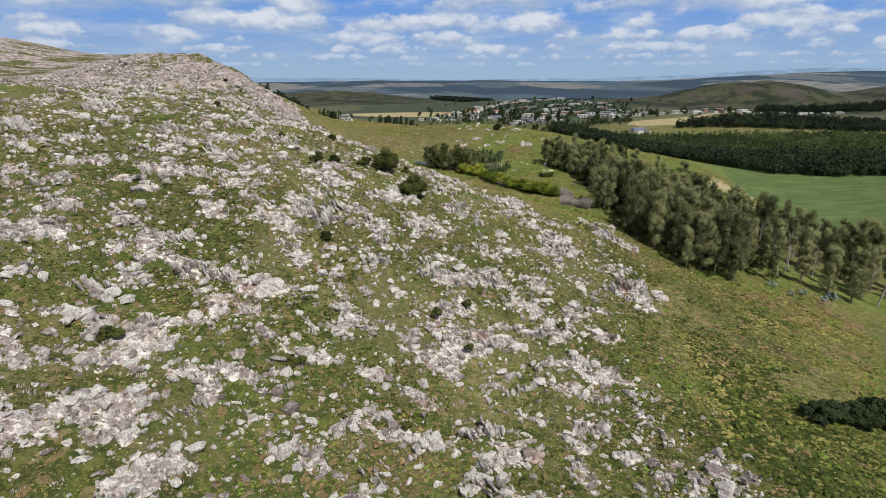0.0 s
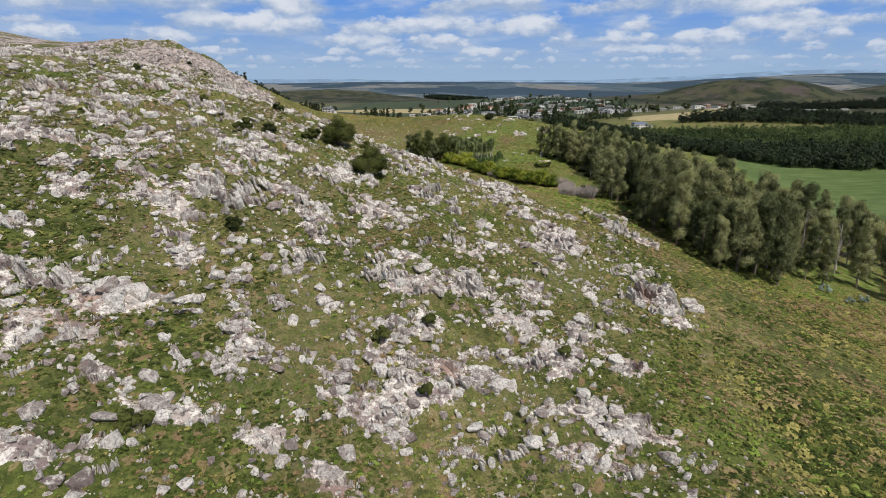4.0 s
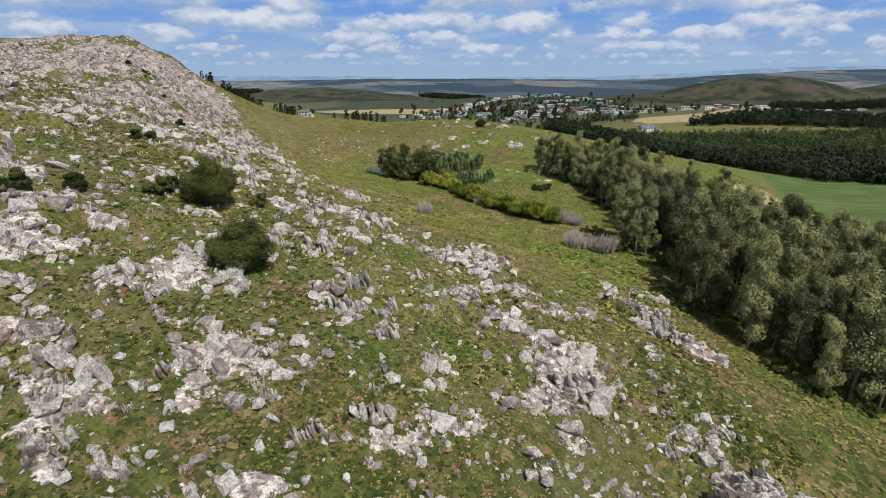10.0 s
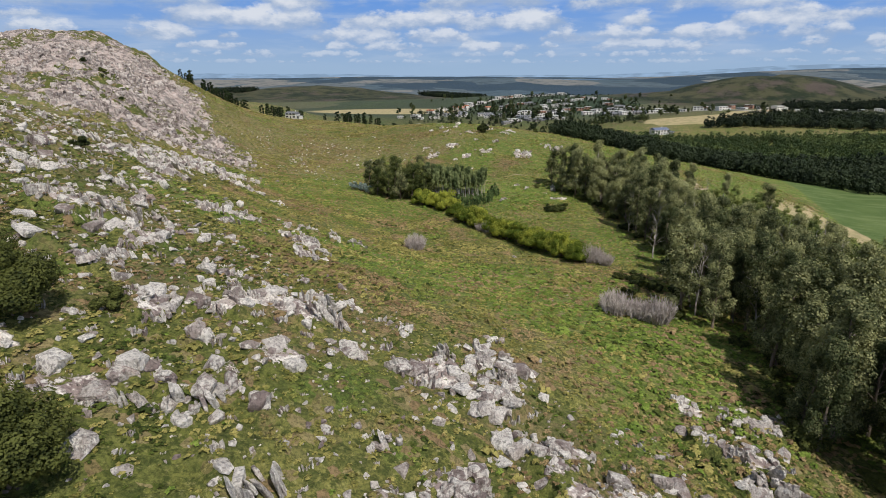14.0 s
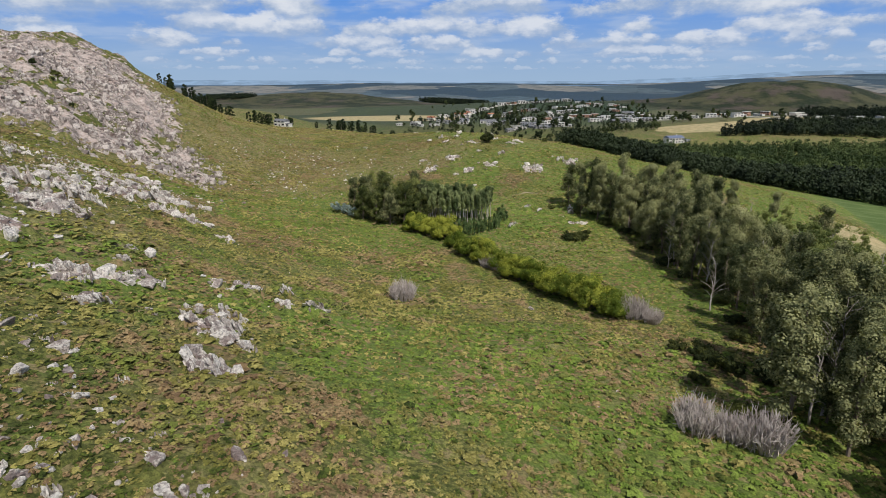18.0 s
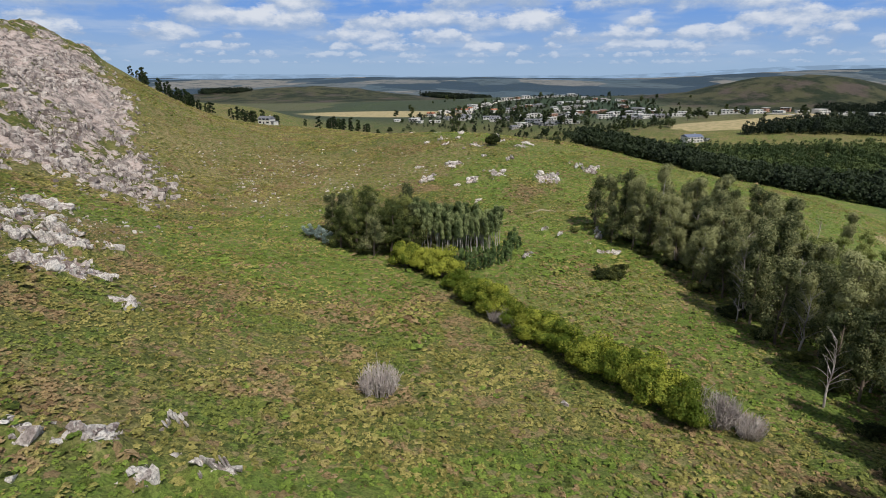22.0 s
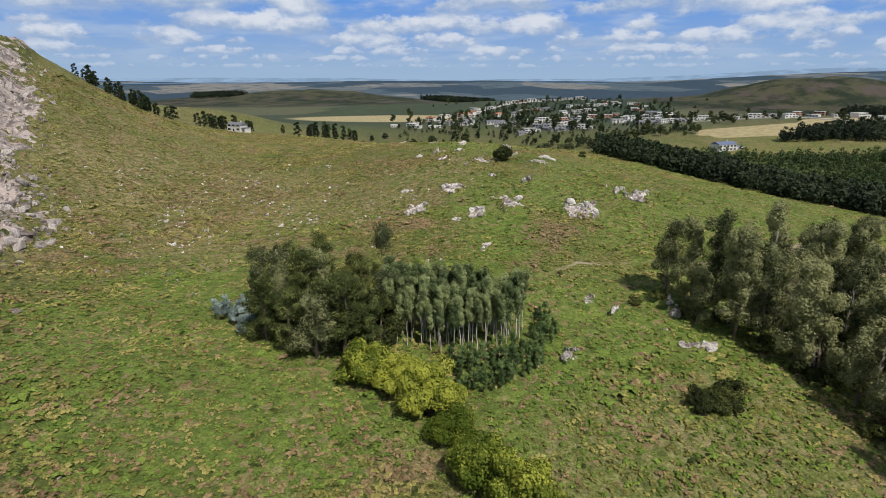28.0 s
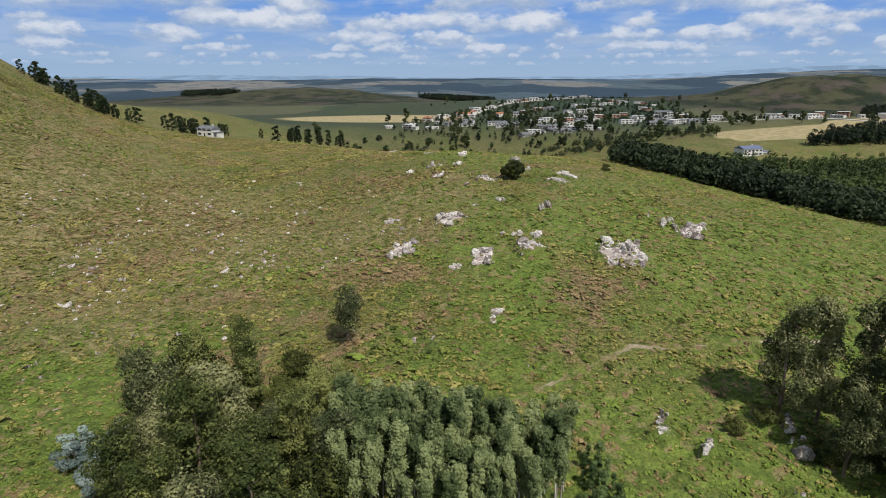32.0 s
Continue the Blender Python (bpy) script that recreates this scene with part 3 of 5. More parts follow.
def make_ground():
    xs = steps_out(-112, 58, 0.55, -4300, 4300, 1.055)
    xs = np.concatenate([xs[xs < -185], np.arange(-184, -112.6, 1.2), xs[xs >= -112]])
    ys = steps_out(36, 300, 0.55, -170, 4850, 1.05)
    ys = np.concatenate([ys[ys < 300], np.arange(300.3, 470, 0.9), ys[ys > 472]])
    gx, gy = np.meshgrid(xs, ys)
    x, y = gx.ravel(), gy.ravel()
    rock = rockiness(x, y)
    z = land(x, y) + relief(x, y, rock)
    n, m = len(xs), len(ys)
    i = (np.arange(m - 1)[:, None] * n + np.arange(n - 1)).ravel()
    mesh = flat_mesh("ground", np.stack([x, y, z], 1), np.stack([i, i + 1, i + n + 1, i + n], 1))
    crop = smooth(-6, 6, x - 138 - 0.25 * np.maximum(y - 290, 0)) * smooth(200, 215, y) * smooth(366, 358, y - 0.1 * (x - 180)) * smooth(330, 310, x)
    straw = smooth(10, 7, along(x, y, ((112, 236), (124, 256), (131, 276), (126, 300))))
    straw = np.maximum(straw, smooth(25, 18, along(x, y, ((190, 590), (260, 600), (330, 640)))) * 0.9)
    straw = np.maximum(straw, bump(x, y, -70, 780, 70, 30) * 1.2)
    track = smooth(0.55, 0.15, along(x, y, PATHWAY) + 1.2 * (grain(x, y, 3, 4) - 0.5)) * (0.4 + 0.6 * grain(x, y, 5, 3))
    track = np.maximum(track, smooth(6, 4, along(x, y, ((60, 292), (72, 300), (90, 300)))))
    dry = bump(x, y, -48, 325, 26, 20) * 1.2 + bump(x, y, -90, 380, 30, 40) * 0.7 + smooth(0.55, 0.7, fractal(x, y, 30, 14, 3)) * 0.55
    dry = np.maximum(dry, bump(x, y, 38, 85, 9, 5))
    lush = lushness(x, y) * (1 - np.clip(dry, 0, 1) * smooth(300, 320, y))
    far = smooth(560, 760, y + 0.2 * np.abs(x)) 
    # hills whose heath carries the painted cloud shade
    shaded_moor = np.clip(bump(x, y, 510, 985, 150, 110) * 2.2 + bump(x, y, 880, 1050, 210, 130) * 1.6 + bump(x, y, -300, 1360, 230, 170) * 2.2, 0, 1)
    soil = flank(x, y) * smooth(0.50, 0.62, fractal(x, y, 9, 15, 3)) * 0.8
    # "plain" brings in the painted haze with distance
    for name, values in (("rock", rock), ("crop", crop), ("straw", straw), ("track", track), ("dry", np.clip(dry, 0, 1)), ("lush", lush), ("far", far), ("soil", soil), ("shaded_moor", shaded_moor), ("crag", spur(x, y)), ("flank", np.maximum(flank(x, y) * (1 - 0.6 * smooth(85, 125, y)), 0.85 * skirt(x, y))), ("plain", smooth(1250, 2300, y))):
        mesh.attributes.new(name, "FLOAT", "POINT").data.foreach_set("value", values.astype(np.float32))
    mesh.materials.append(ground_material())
    mesh.shade_smooth()
    return tagged(new("ground", mesh), "grassy heath hillside with pale rock outcrops and far plain", "ground", kind="structure")


make_ground()

# ---- building helpers ----


def part(name, mesh, material, parent, label=""):
    if isinstance(mesh, bmesh.types.BMesh):
        data = bpy.data.meshes.new(name)
        mesh.to_mesh(data)
        mesh.free()
    else:
        data = mesh
    if material and not data.materials:
        data.materials.append(material)
    ob = new(name, data)
    ob.parent = parent
    return tagged(ob, label)


def turned(angles):
    """Turns about z, one for each angle."""
    c, s, o = np.cos(angles), np.sin(angles), np.zeros_like(angles)
    return np.stack([np.stack([c, -s, o], -1), np.stack([s, c, o], -1), np.stack([o, o, o + 1], -1)], -2)


def any_turn(rng, n, lean=np.pi):
    """Random turns: about z, then leaned by up to lean about a level axis."""
    a = turned(rng.uniform(0, 2 * np.pi, n))
    b = turned(rng.uniform(0, 2 * np.pi, n))
    t = rng.uniform(-lean, lean, n)
    c, s, o, i = np.cos(t), np.sin(t), np.zeros(n), np.ones(n)
    l = np.stack([np.stack([i, o, o], -1), np.stack([o, c, -s], -1), np.stack([o, s, c], -1)], -2)
    return a @ l @ b


def scattered(name, kinds, which, places, scales, turns):
    """One mesh of many small pieces; kinds are (verts, faces), all with triangles."""
    verts, faces, base = [], [], 0
    for k, (v, f) in enumerate(kinds):
        pick = np.nonzero(which == k)[0]
        if not len(pick):
            continue
        put = np.einsum("nij,nvj->nvi", turns[pick], v[None] * scales[pick][:, None, :]) + places[pick][:, None, :]
        verts.append(put.reshape(-1, 3))
        faces.append((f[None] + (np.arange(len(pick)) * len(v))[:, None, None] + base).reshape(-1, 3))
        base += len(pick) * len(v)
    return flat_mesh(name, np.concatenate(verts), np.concatenate(faces))


def shard(rng, n=13):
    """A sharp-edged broken stone: the hull of a few points on a blocky shell."""
    p = rng.uniform(-1, 1, (n, 3))
    p = p / (np.abs(p) ** 4).sum(1)[:, None] ** 0.25 * rng.uniform(0.78, 1.0, (n, 1))
    bm = bmesh.new()
    for q in p:
        bm.verts.new(q)
    inside = bmesh.ops.convex_hull(bm, input=bm.verts[:])
    bmesh.ops.delete(bm, geom=[g for g in inside["geom_interior"] if isinstance(g, bmesh.types.BMVert)], context="VERTS")
    bmesh.ops.triangulate(bm, faces=bm.faces[:])
    bm.verts.index_update()
    v = np.array([w.co[:] for w in bm.verts])
    f = np.array([[w.index for w in g.verts] for g in bm.faces])
    bm.free()
    return v, f


def slab(rng):
    """A rank of upright cracked blades of rock."""
    verts, faces, base = [], [], 0
    n = rng.randint(4, 8)
    for k in range(n):
        v, f = shard(rng, 11)
        v = v * (rng.uniform(0.10, 0.22), rng.uniform(0.35, 0.65), rng.uniform(0.5, 1.15))
        v[:, 0] += v[:, 2] * rng.normal(0.05, 0.10)
        v = v + ((k + 0.5) / n * 1.9 - 0.95, rng.uniform(-0.3, 0.3), rng.uniform(-0.25, 0.15))
        verts.append(v), faces.append(f + base)
        base += len(v)
    return np.concatenate(verts), np.concatenate(faces)


def lift(x, y):
    return np.stack([x, y, height(x, y)], 1)


# ---- rocks ----
ROCK = rock_material("pale quartzite")
DARK_ROCK = rock_material("dark crag rock", True)


def loose_rocks():
    rng = np.random.RandomState(3)
    x, y = rng.uniform(-112, 60, 260000), rng.uniform(36, 372, 260000)
    rock = rockiness(x, y)
    keep = rng.rand(len(x)) < smooth(0.38, 0.85, rock) * 0.50 + 0.19 * flank(x, y) + 0.0015 * (y < 340) * (x < 20) + 0.10 * bump(x, y, -50, 326, 24, 20) * smooth(0.42, 0.6, fractal(x, y, 9, 71, 3))
    keep &= spur(x, y) < 0.3
    x, y, rock = x[keep], y[keep], rock[keep]
    n = len(x)
    kinds = [shard(rng) for _ in range(10)] + [slab(rng) for _ in range(5)] + [shard(rng, 20) for _ in range(6)]
    which = np.where(rng.rand(n) < 0.30, rng.randint(10, 15, n), rng.randint(0, 10, n))
    size = 0.10 + 0.48 * rng.rand(n) ** 3.0
    big = rng.rand(n) < 0.09 * smooth(0.3, 0.6, rock)
    size = np.where(big, rng.uniform(0.45, 0.95, n), size)
    which = np.where(big & (which < 10), rng.randint(15, 21, n), which)
    scales = size[:, None] * rng.uniform(0.6, 1.4, (n, 3)) * (1, 1, 0.8)
    places = lift(x, y)
    places[:, 2] += 0.05 * size
    turns = any_turn(rng, n, 0.5)
    dips = turned(np.full(n, 0.65) + rng.normal(0, 0.35, n))
    turns = np.where(((which >= 10) & (which < 15))[:, None, None], dips, turns)
    mesh = scattered("loose_rocks", kinds, which, places, scales, turns)
    mesh.materials.append(ROCK)
    tagged(new("loose_rocks", mesh), "pale broken quartzite stones strewn over the heath", "rocks", kind="stuff")


CRAGS = (  # x, y and width of the larger outcrops
    (  # upper flank and gully
        (-91.6, 133.1, 10.9), (-93.9, 109.1, 12.4), (-59.7, 132.5, 15.6), (-74.8, 88.4, 6.7), (-53.7, 96.3, 5.9), (-69.9, 115.5, 7.9), (-34.9, 100.0, 13.8), (-54.9, 66.5, 11.1),
        (-46.2, 60.9, 7.0), (-44.9, 76.5, 10.7), (-38.5, 71.3, 5.0), (-49.2, 51.8, 4.4), (-28.9, 49.5, 4.0), (-41.4, 51.4, 4.9), (-12.9, 92.6, 6.0), (-3.8, 95.3, 6.2),
        (-2.2, 78.5, 8.1), (-12.3, 82.3, 5.5), (-0.6, 69.2, 5.7), (28.4, 107.4, 11.1), (-18.7, 49.0, 3.9), (-6.1, 58.3, 6.6), (-7.9, 50.1, 7.3), (-39.4, 42.3, 5.1),
    ),
    (  # middle flank
        (-30.3, 84.9, 3.9), (-30.7, 90.8, 3.7), (-33.7, 78.2, 4.3), (-26.9, 72.4, 5.3), (-30.7, 71.6, 5.8), (-23.4, 75.0, 3.4), (-25.1, 89.1, 3.5), (-12.8, 91.5, 5.2),
        (-12.7, 84.2, 4.7), (-20.4, 85.2, 3.2), (-3.5, 94.0, 3.6), (-0.9, 90.4, 3.5), (0.4, 83.8, 5.4), (-2.7, 78.2, 4.4), (12.6, 116.1, 7.4), (24.4, 101.9, 8.4),
        (-35.8, 98.1, 9.5), (-8.7, 117.0, 4.8), (-17.7, 108.3, 3.6), (-13.1, 107.6, 4.3), (27.3, 133.8, 7.2), (-5.3, 105.7, 4.2),
    ),
    (  # nose of the hill
        (-6.1, 116.0, 5.4), (-9.3, 117.6, 3.7), (-24.7, 111.4, 5.8), (-32.4, 108.8, 5.4), (-31.8, 100.7, 6.5), (-13.8, 91.5, 5.5), (-15.4, 95.1, 3.5), (-3.1, 94.9, 3.5),
        (26.5, 131.8, 5.7), (27.2, 109.4, 8.4), (-13.4, 127.9, 4.2), (5.4, 137.2, 6.4), (0.3, 111.7, 3.4), (-9.6, 102.6, 2.9), (-23.8, 90.7, 5.7), (-19.9, 96.8, 5.5),
        (26.5, 104.4, 5.6), (26.6, 114.9, 5.4), (-50.2, 127.5, 6.7), (-60.7, 166.8, 7.3),
    ),
    (  # outer slope
        (-52.0, 187.3, 6.7), (-32.9, 159.8, 4.7), (-26.1, 142.6, 5.4), (-6.8, 138.5, 3.7), (-9.8, 143.8, 3.5), (-13.7, 127.3, 4.0), (-9.0, 122.6, 4.4), (-5.6, 119.3, 3.8),
        (3.9, 144.0, 4.1), (5.9, 139.8, 5.0), (-2.9, 128.6, 3.1), (24.8, 134.0, 7.0), (-23.4, 118.6, 4.9), (-18.9, 115.8, 3.4), (6.1, 131.5, 4.3), (2.2, 126.1, 3.5),
        (-17.2, 126.2, 2.6),
    ),
    (  # grass slope
        (-30.9, 170.9, 2.3), (-29.1, 154.9, 5.7), (-16.2, 166.9, 3.0), (-17.1, 143.2, 1.5), (-15.6, 141.2, 2.2), (-16.8, 145.9, 1.6), (-11.2, 146.8, 2.4), (-13.3, 141.6, 1.1),
        (-8.9, 142.0, 3.9), (-10.0, 139.0, 1.3), (-39.1, 166.4, 4.0), (-47.0, 195.3, 5.8), (-48.6, 224.7, 8.6), (0.6, 142.3, 2.9), (4.0, 142.7, 5.8), (-54.0, 194.4, 5.9),
        (-58.8, 193.0, 6.0),
    ),
    (  # foot of the slope
        (-16.6, 167.4, 3.4), (-18.4, 174.6, 2.6), (-19.7, 168.7, 1.7), (-15.6, 162.5, 2.6), (-14.3, 161.1, 2.3), (-21.9, 187.0, 2.3), (-18.4, 191.4, 2.0), (-13.6, 186.5, 2.6), (-16.6, 183.5, 1.8), (-28.4, 174.2, 2.1), (-28.0, 176.7, 1.6), (-26.2, 166.9, 3.1), (-30.7, 171.1, 3.1), (-31.2, 179.9, 1.7), (-49.9, 201.6, 5.2), (-47.5, 201.8, 3.9), (-51.6, 216.4, 3.9), (-63.4, 243.8, 5.2), (-51.3, 228.9, 4.5), (-46.5, 224.9, 3.1), (-44.0, 228.6, 2.1), (-44.9, 215.1, 2.6),
        (-16.7, 168.5, 3.5), (-18.0, 174.1, 2.3), (-25.9, 166.4, 2.8), (-21.4, 186.6, 3.2), (-48.5, 199.4, 7.7), (-15.1, 160.9, 3.4), (-28.4, 174.8, 2.8), (-48.8, 223.4, 6.4),
    ),
    (  # knoll
        (-3.7, 315.6, 4.2), (4.5, 328.6, 5.3), (17.4, 319.6, 5.0), (16.5, 313.4, 2.4), (9.6, 314.4, 3.0), (30.7, 313.0, 7.8), (40.8, 324.7, 5.4), (4.0, 309.1, 2.5),
        (9.5, 295.2, 2.5), (18.2, 261.7, 2.2), (34.5, 264.0, 3.6), (23.6, 275.7, 2.1), (19.9, 375.5, 7.1), (29.6, 358.9, 6.6), (-1.6, 365.6, 5.0), (6.0, 382.3, 4.6),
        (-7.3, 330.5, 3.4), (20.8, 332.3, 4.1), (13.1, 337.8, 3.5),
    ),
)


def block_mesh(rng):
    """A sharp-edged block of bedded rock with a stepped, broken top."""
    verts, faces, base = [], [], 0
    for k in range(4):
        v, f = shard(rng, 18)
        if k:
            v = v * rng.uniform(0.25, 0.6, 3) + rng.uniform(-0.55, 0.55, 3) + (0, 0, 0.2)
        verts.append(v), faces.append(f + base)
        base += len(v)
    v = np.concatenate(verts)
    mesh = flat_mesh("block", v / np.abs(v).max(0), np.concatenate(faces))
    mesh.materials.append(ROCK)
    return mesh


def outcrops():
    rng = np.random.RandomState(11)
    blocks = [block_mesh(rng) for _ in range(16)]
    spots = []
    for patch in CRAGS:
        for x, y, w in patch:
            count = 1 if w < 3.2 else int(min(3, w / 2.4))
            for k in range(count):
                far = 0.30 * w * (k > 0)
                spots.append((x + far * rng.normal(), y + far * rng.normal() * 0.7, w * (0.8 if count == 1 else rng.uniform(0.35, 0.6))))
    x, y = rng.uniform(-100, 40, 9000), rng.uniform(40, 368, 9000)
    rock = rockiness(x, y) * (spur(x, y) < 0.2)
    for k in np.argsort(-(rock + 0.5 * rng.rand(len(x)))):
        if len(spots) >= 298:
            break
        if all((x[k] - a) ** 2 + (y[k] - b) ** 2 > (1.2 + w) ** 2 for a, b, w in spots):
            spots.append((x[k], y[k], rng.uniform(1.2, 2.6)))
    for x, y, w in spots:
        wide = min(max(w * 0.9, 0.8), 4.0)
        upright = rng.rand() < 0.55
        root = tagged(new("rock_outcrop"), "fan of upright pale quartzite blades among the heath" if upright else "broad cracked quartzite outcrop, pale grey and pinkish", "rock", "outcrops on the hillside")
        turn = 0.55 + rng.normal(0, 0.35)
        root.matrix_world = Matrix.Translation((x, y, float(height(x, y)))) @ Euler((0, 0, turn)).to_matrix().to_4x4()
        n = rng.randint(5, 10) if upright else rng.randint(5, 9)
        for k in range(n):
            ob = new("block", blocks[rng.randint(len(blocks))])
            ob.parent = root
            if upright:
                size = (wide * 0.5 / n * rng.uniform(0.75, 1.4), wide * rng.uniform(0.1, 0.24), min(1.4, wide * rng.uniform(0.18, 0.44)))
                at = (wide * ((k + 0.5) / n - 0.5) * 1.15, wide * rng.normal(0, 0.14), size[2] * rng.uniform(0.1, 0.5))
                lean = (rng.normal(0.1, 0.15), rng.normal(-0.3, 0.12), rng.normal(0, 0.25))
            else:
                size = (wide * rng.uniform(0.13, 0.34), wide * rng.uniform(0.13, 0.36), min(1.1, wide * rng.uniform(0.08, 0.24)))
                at = (wide * rng.normal(0, 0.3), wide * rng.normal(0, 0.26), size[2] * rng.uniform(0.0, 0.4))
                lean = (rng.normal(-0.15, 0.15), rng.normal(0.1, 0.18), rng.uniform(0, 6.28))
            wx, wy = x + at[0] * math.cos(turn) - at[1] * math.sin(turn), y + at[0] * math.sin(turn) + at[1] * math.cos(turn)
            drop = float(height(wx, wy)) - float(height(x, y))
            ob.matrix_basis = Matrix.Translation((at[0], at[1], at[2] + drop)) @ Euler(lean).to_matrix().to_4x4() @ Matrix.Diagonal((*size, 1))


def crag_rocks():
    rng = np.random.RandomState(5)
    x, y = rng.uniform(-240, -55, 90000), rng.uniform(262, 440, 90000)
    keep = rng.rand(len(x)) < smooth(430, 350, y) * spur(x, y) * (0.06 + smooth(0.45, 0.62, fractal(x, y, 8, 31, 4)) * 0.5)
    x, y = x[keep], y[keep]
    n = len(x)
    kinds = [shard(rng) for _ in range(6)] + [slab(rng) for _ in range(4)]
    size = 0.25 + 0.95 * rng.rand(n) ** 2.2
    mesh = scattered("crag_rocks", kinds, rng.randint(0, 10, n), lift(x, y), size[:, None] * rng.uniform(0.7, 1.3, (n, 3)), any_turn(rng, n, 0.4))
    mesh.materials.append(DARK_ROCK)
    tagged(new("crag_rocks", mesh), "grey and rusty scree blocks on the mountain spur", "rocks", kind="stuff")


loose_rocks()
outcrops()
crag_rocks()

# ---- heath plants ----


def tuft(rng, sprigs=9, size=0.8):
    """A low plant: a dome of leafy sprigs with gaps between them."""
    n = sprigs
    a, r = rng.uniform(0, 6.28, n), np.sqrt((np.arange(n) + 0.5) / n)
    d = np.stack([np.cos(a) * r, np.sin(a) * r, 0.15 + 0.85 * np.sqrt(1 - 0.9 * r * r)], 1)
    up = d * (0.7, 0.7, 1.0) + rng.normal(0, 0.25, (n, 3))
    up /= np.linalg.norm(up, axis=1)[:, None]
    side = np.cross(up, rng.normal(size=(n, 3)))
    side /= np.linalg.norm(side, axis=1)[:, None]
    turns = np.stack([side, np.cross(up, side), up], 2)
    leaf = np.array([[-0.5, 0, 0.10], [0.5, 0, 0.12], [0.15, 0.6, -0.14], [-0.12, -0.6, -0.14]])
    s = size * rng.uniform(0.7, 1.25, n)
    put = np.einsum("nij,nvj->nvi", turns, leaf[None] * s[:, None, None]) + (d * (0.8, 0.8, 0.8))[:, None]
    tri = np.array([[0, 1, 2], [1, 0, 3]])
    return put.reshape(-1, 3), (tri[None] + (np.arange(n) * 4)[:, None, None]).reshape(-1, 3)


def heath():
    rng = np.random.RandomState(8)
    kinds = [tuft(rng, rng.randint(7, 10)) for _ in range(16)]
    round_kinds = [tuft(rng, 10, 0.72) for _ in range(8)]
    groups = (("dark_bushlets", "dark green knee-high bushes between the rocks", BUSHLET, 60000, 0.2), ("heath_shrubs", "low olive heath shrubs covering the slope", HEATH, 126000, 0.0), ("green_herbs", "fresh green low bushes in damp hollows", LUSH, 34000, 1.0), ("dry_shrubs", "russet and straw coloured dry heath", DRY, 32000, 0.5))
    for name, label, material, count, want in groups:
        x, y = rng.uniform(-108, 78, count * 5), 38 + 425 * rng.rand(count * 5) ** 1.4
        x = np.where((y > 296) & (x > 0), x * 1.75, np.where(y > 330, x * 1.35, x))
        rock, lush = rockiness(x, y), lushness(x, y)
        patch = fractal(x, y, 11, 17 + int(want * 10), 3)
        odds = (1 - 0.85 * smooth(0.55, 0.8, rock)) * (1 - spur(x, y))
        odds = odds * (smooth(0.1, 0.6, lush) + 0.06 if want == 1 else smooth(0.5, 0.62, patch) * (1 - lush) * (1 - 0.8 * skirt(x, y)) if want == 0.5 else (0.45 + 0.55 * smooth(0.4, 0.6, patch)) * (1 - 0.6 * lush) * (1 - 0.7 * np.maximum(flank(x, y) * (1 - 0.6 * smooth(85, 125, y)), skirt(x, y))))
        odds = odds * smooth(0.3, 1.1, along(x, y, PATHWAY))
        if want == 0.2:
            odds = smooth(0.75, 0.55, rock) * (np.maximum(flank(x, y) * (1 - 0.45 * smooth(85, 125, y)), skirt(x, y)) * 0.88 + 0.07) * smooth(0.36, 0.56, patch) * (1 - spur(x, y))
        pick = np.nonzero(rng.rand(len(x)) < odds)[0][:count]
        x, y = x[pick], y[pick]
        n = len(x)
        size = rng.uniform(0.14, 0.38, n) * (0.6 + 0.8 * fractal(x, y, 14, 41, 2))
        size = np.where(rng.rand(n) < 0.03, size * 1.9, size)
        size = size * (0.95 if want == 0.2 else 1.0) * (1 - 0.36 * flank(x, y))
        forms = round_kinds if want == 0.2 else kinds
        scales = np.stack([size * rng.uniform(0.9, 1.4, n), size * rng.uniform(0.9, 1.4, n), size * rng.uniform(0.55, 1.0, n)], 1)
        mesh = scattered(name, forms, rng.randint(0, len(forms), n), lift(x, y), scales, turned(rng.uniform(0, 6.28, n)))
        mesh.materials.append(material)
        tagged(new(name, mesh), label, "heath", kind="stuff")


HEATH = heath_material("olive heath leaves", (0.155, 0.150, 0.034), (0.44, 0.385, 0.125), 0.22, True)
BUSHLET = heath_material("dark green bush leaves", (0.034, 0.052, 0.009), (0.118, 0.148, 0.028), 0.4)
LUSH = heath_material("fresh green leaves", (0.105, 0.165, 0.024), (0.245, 0.325, 0.060), 0.3)
DRY = heath_material("russet heath leaves", (0.18, 0.115, 0.060), (0.40, 0.29, 0.14), 0.4)
heath()


# ---- trees ----


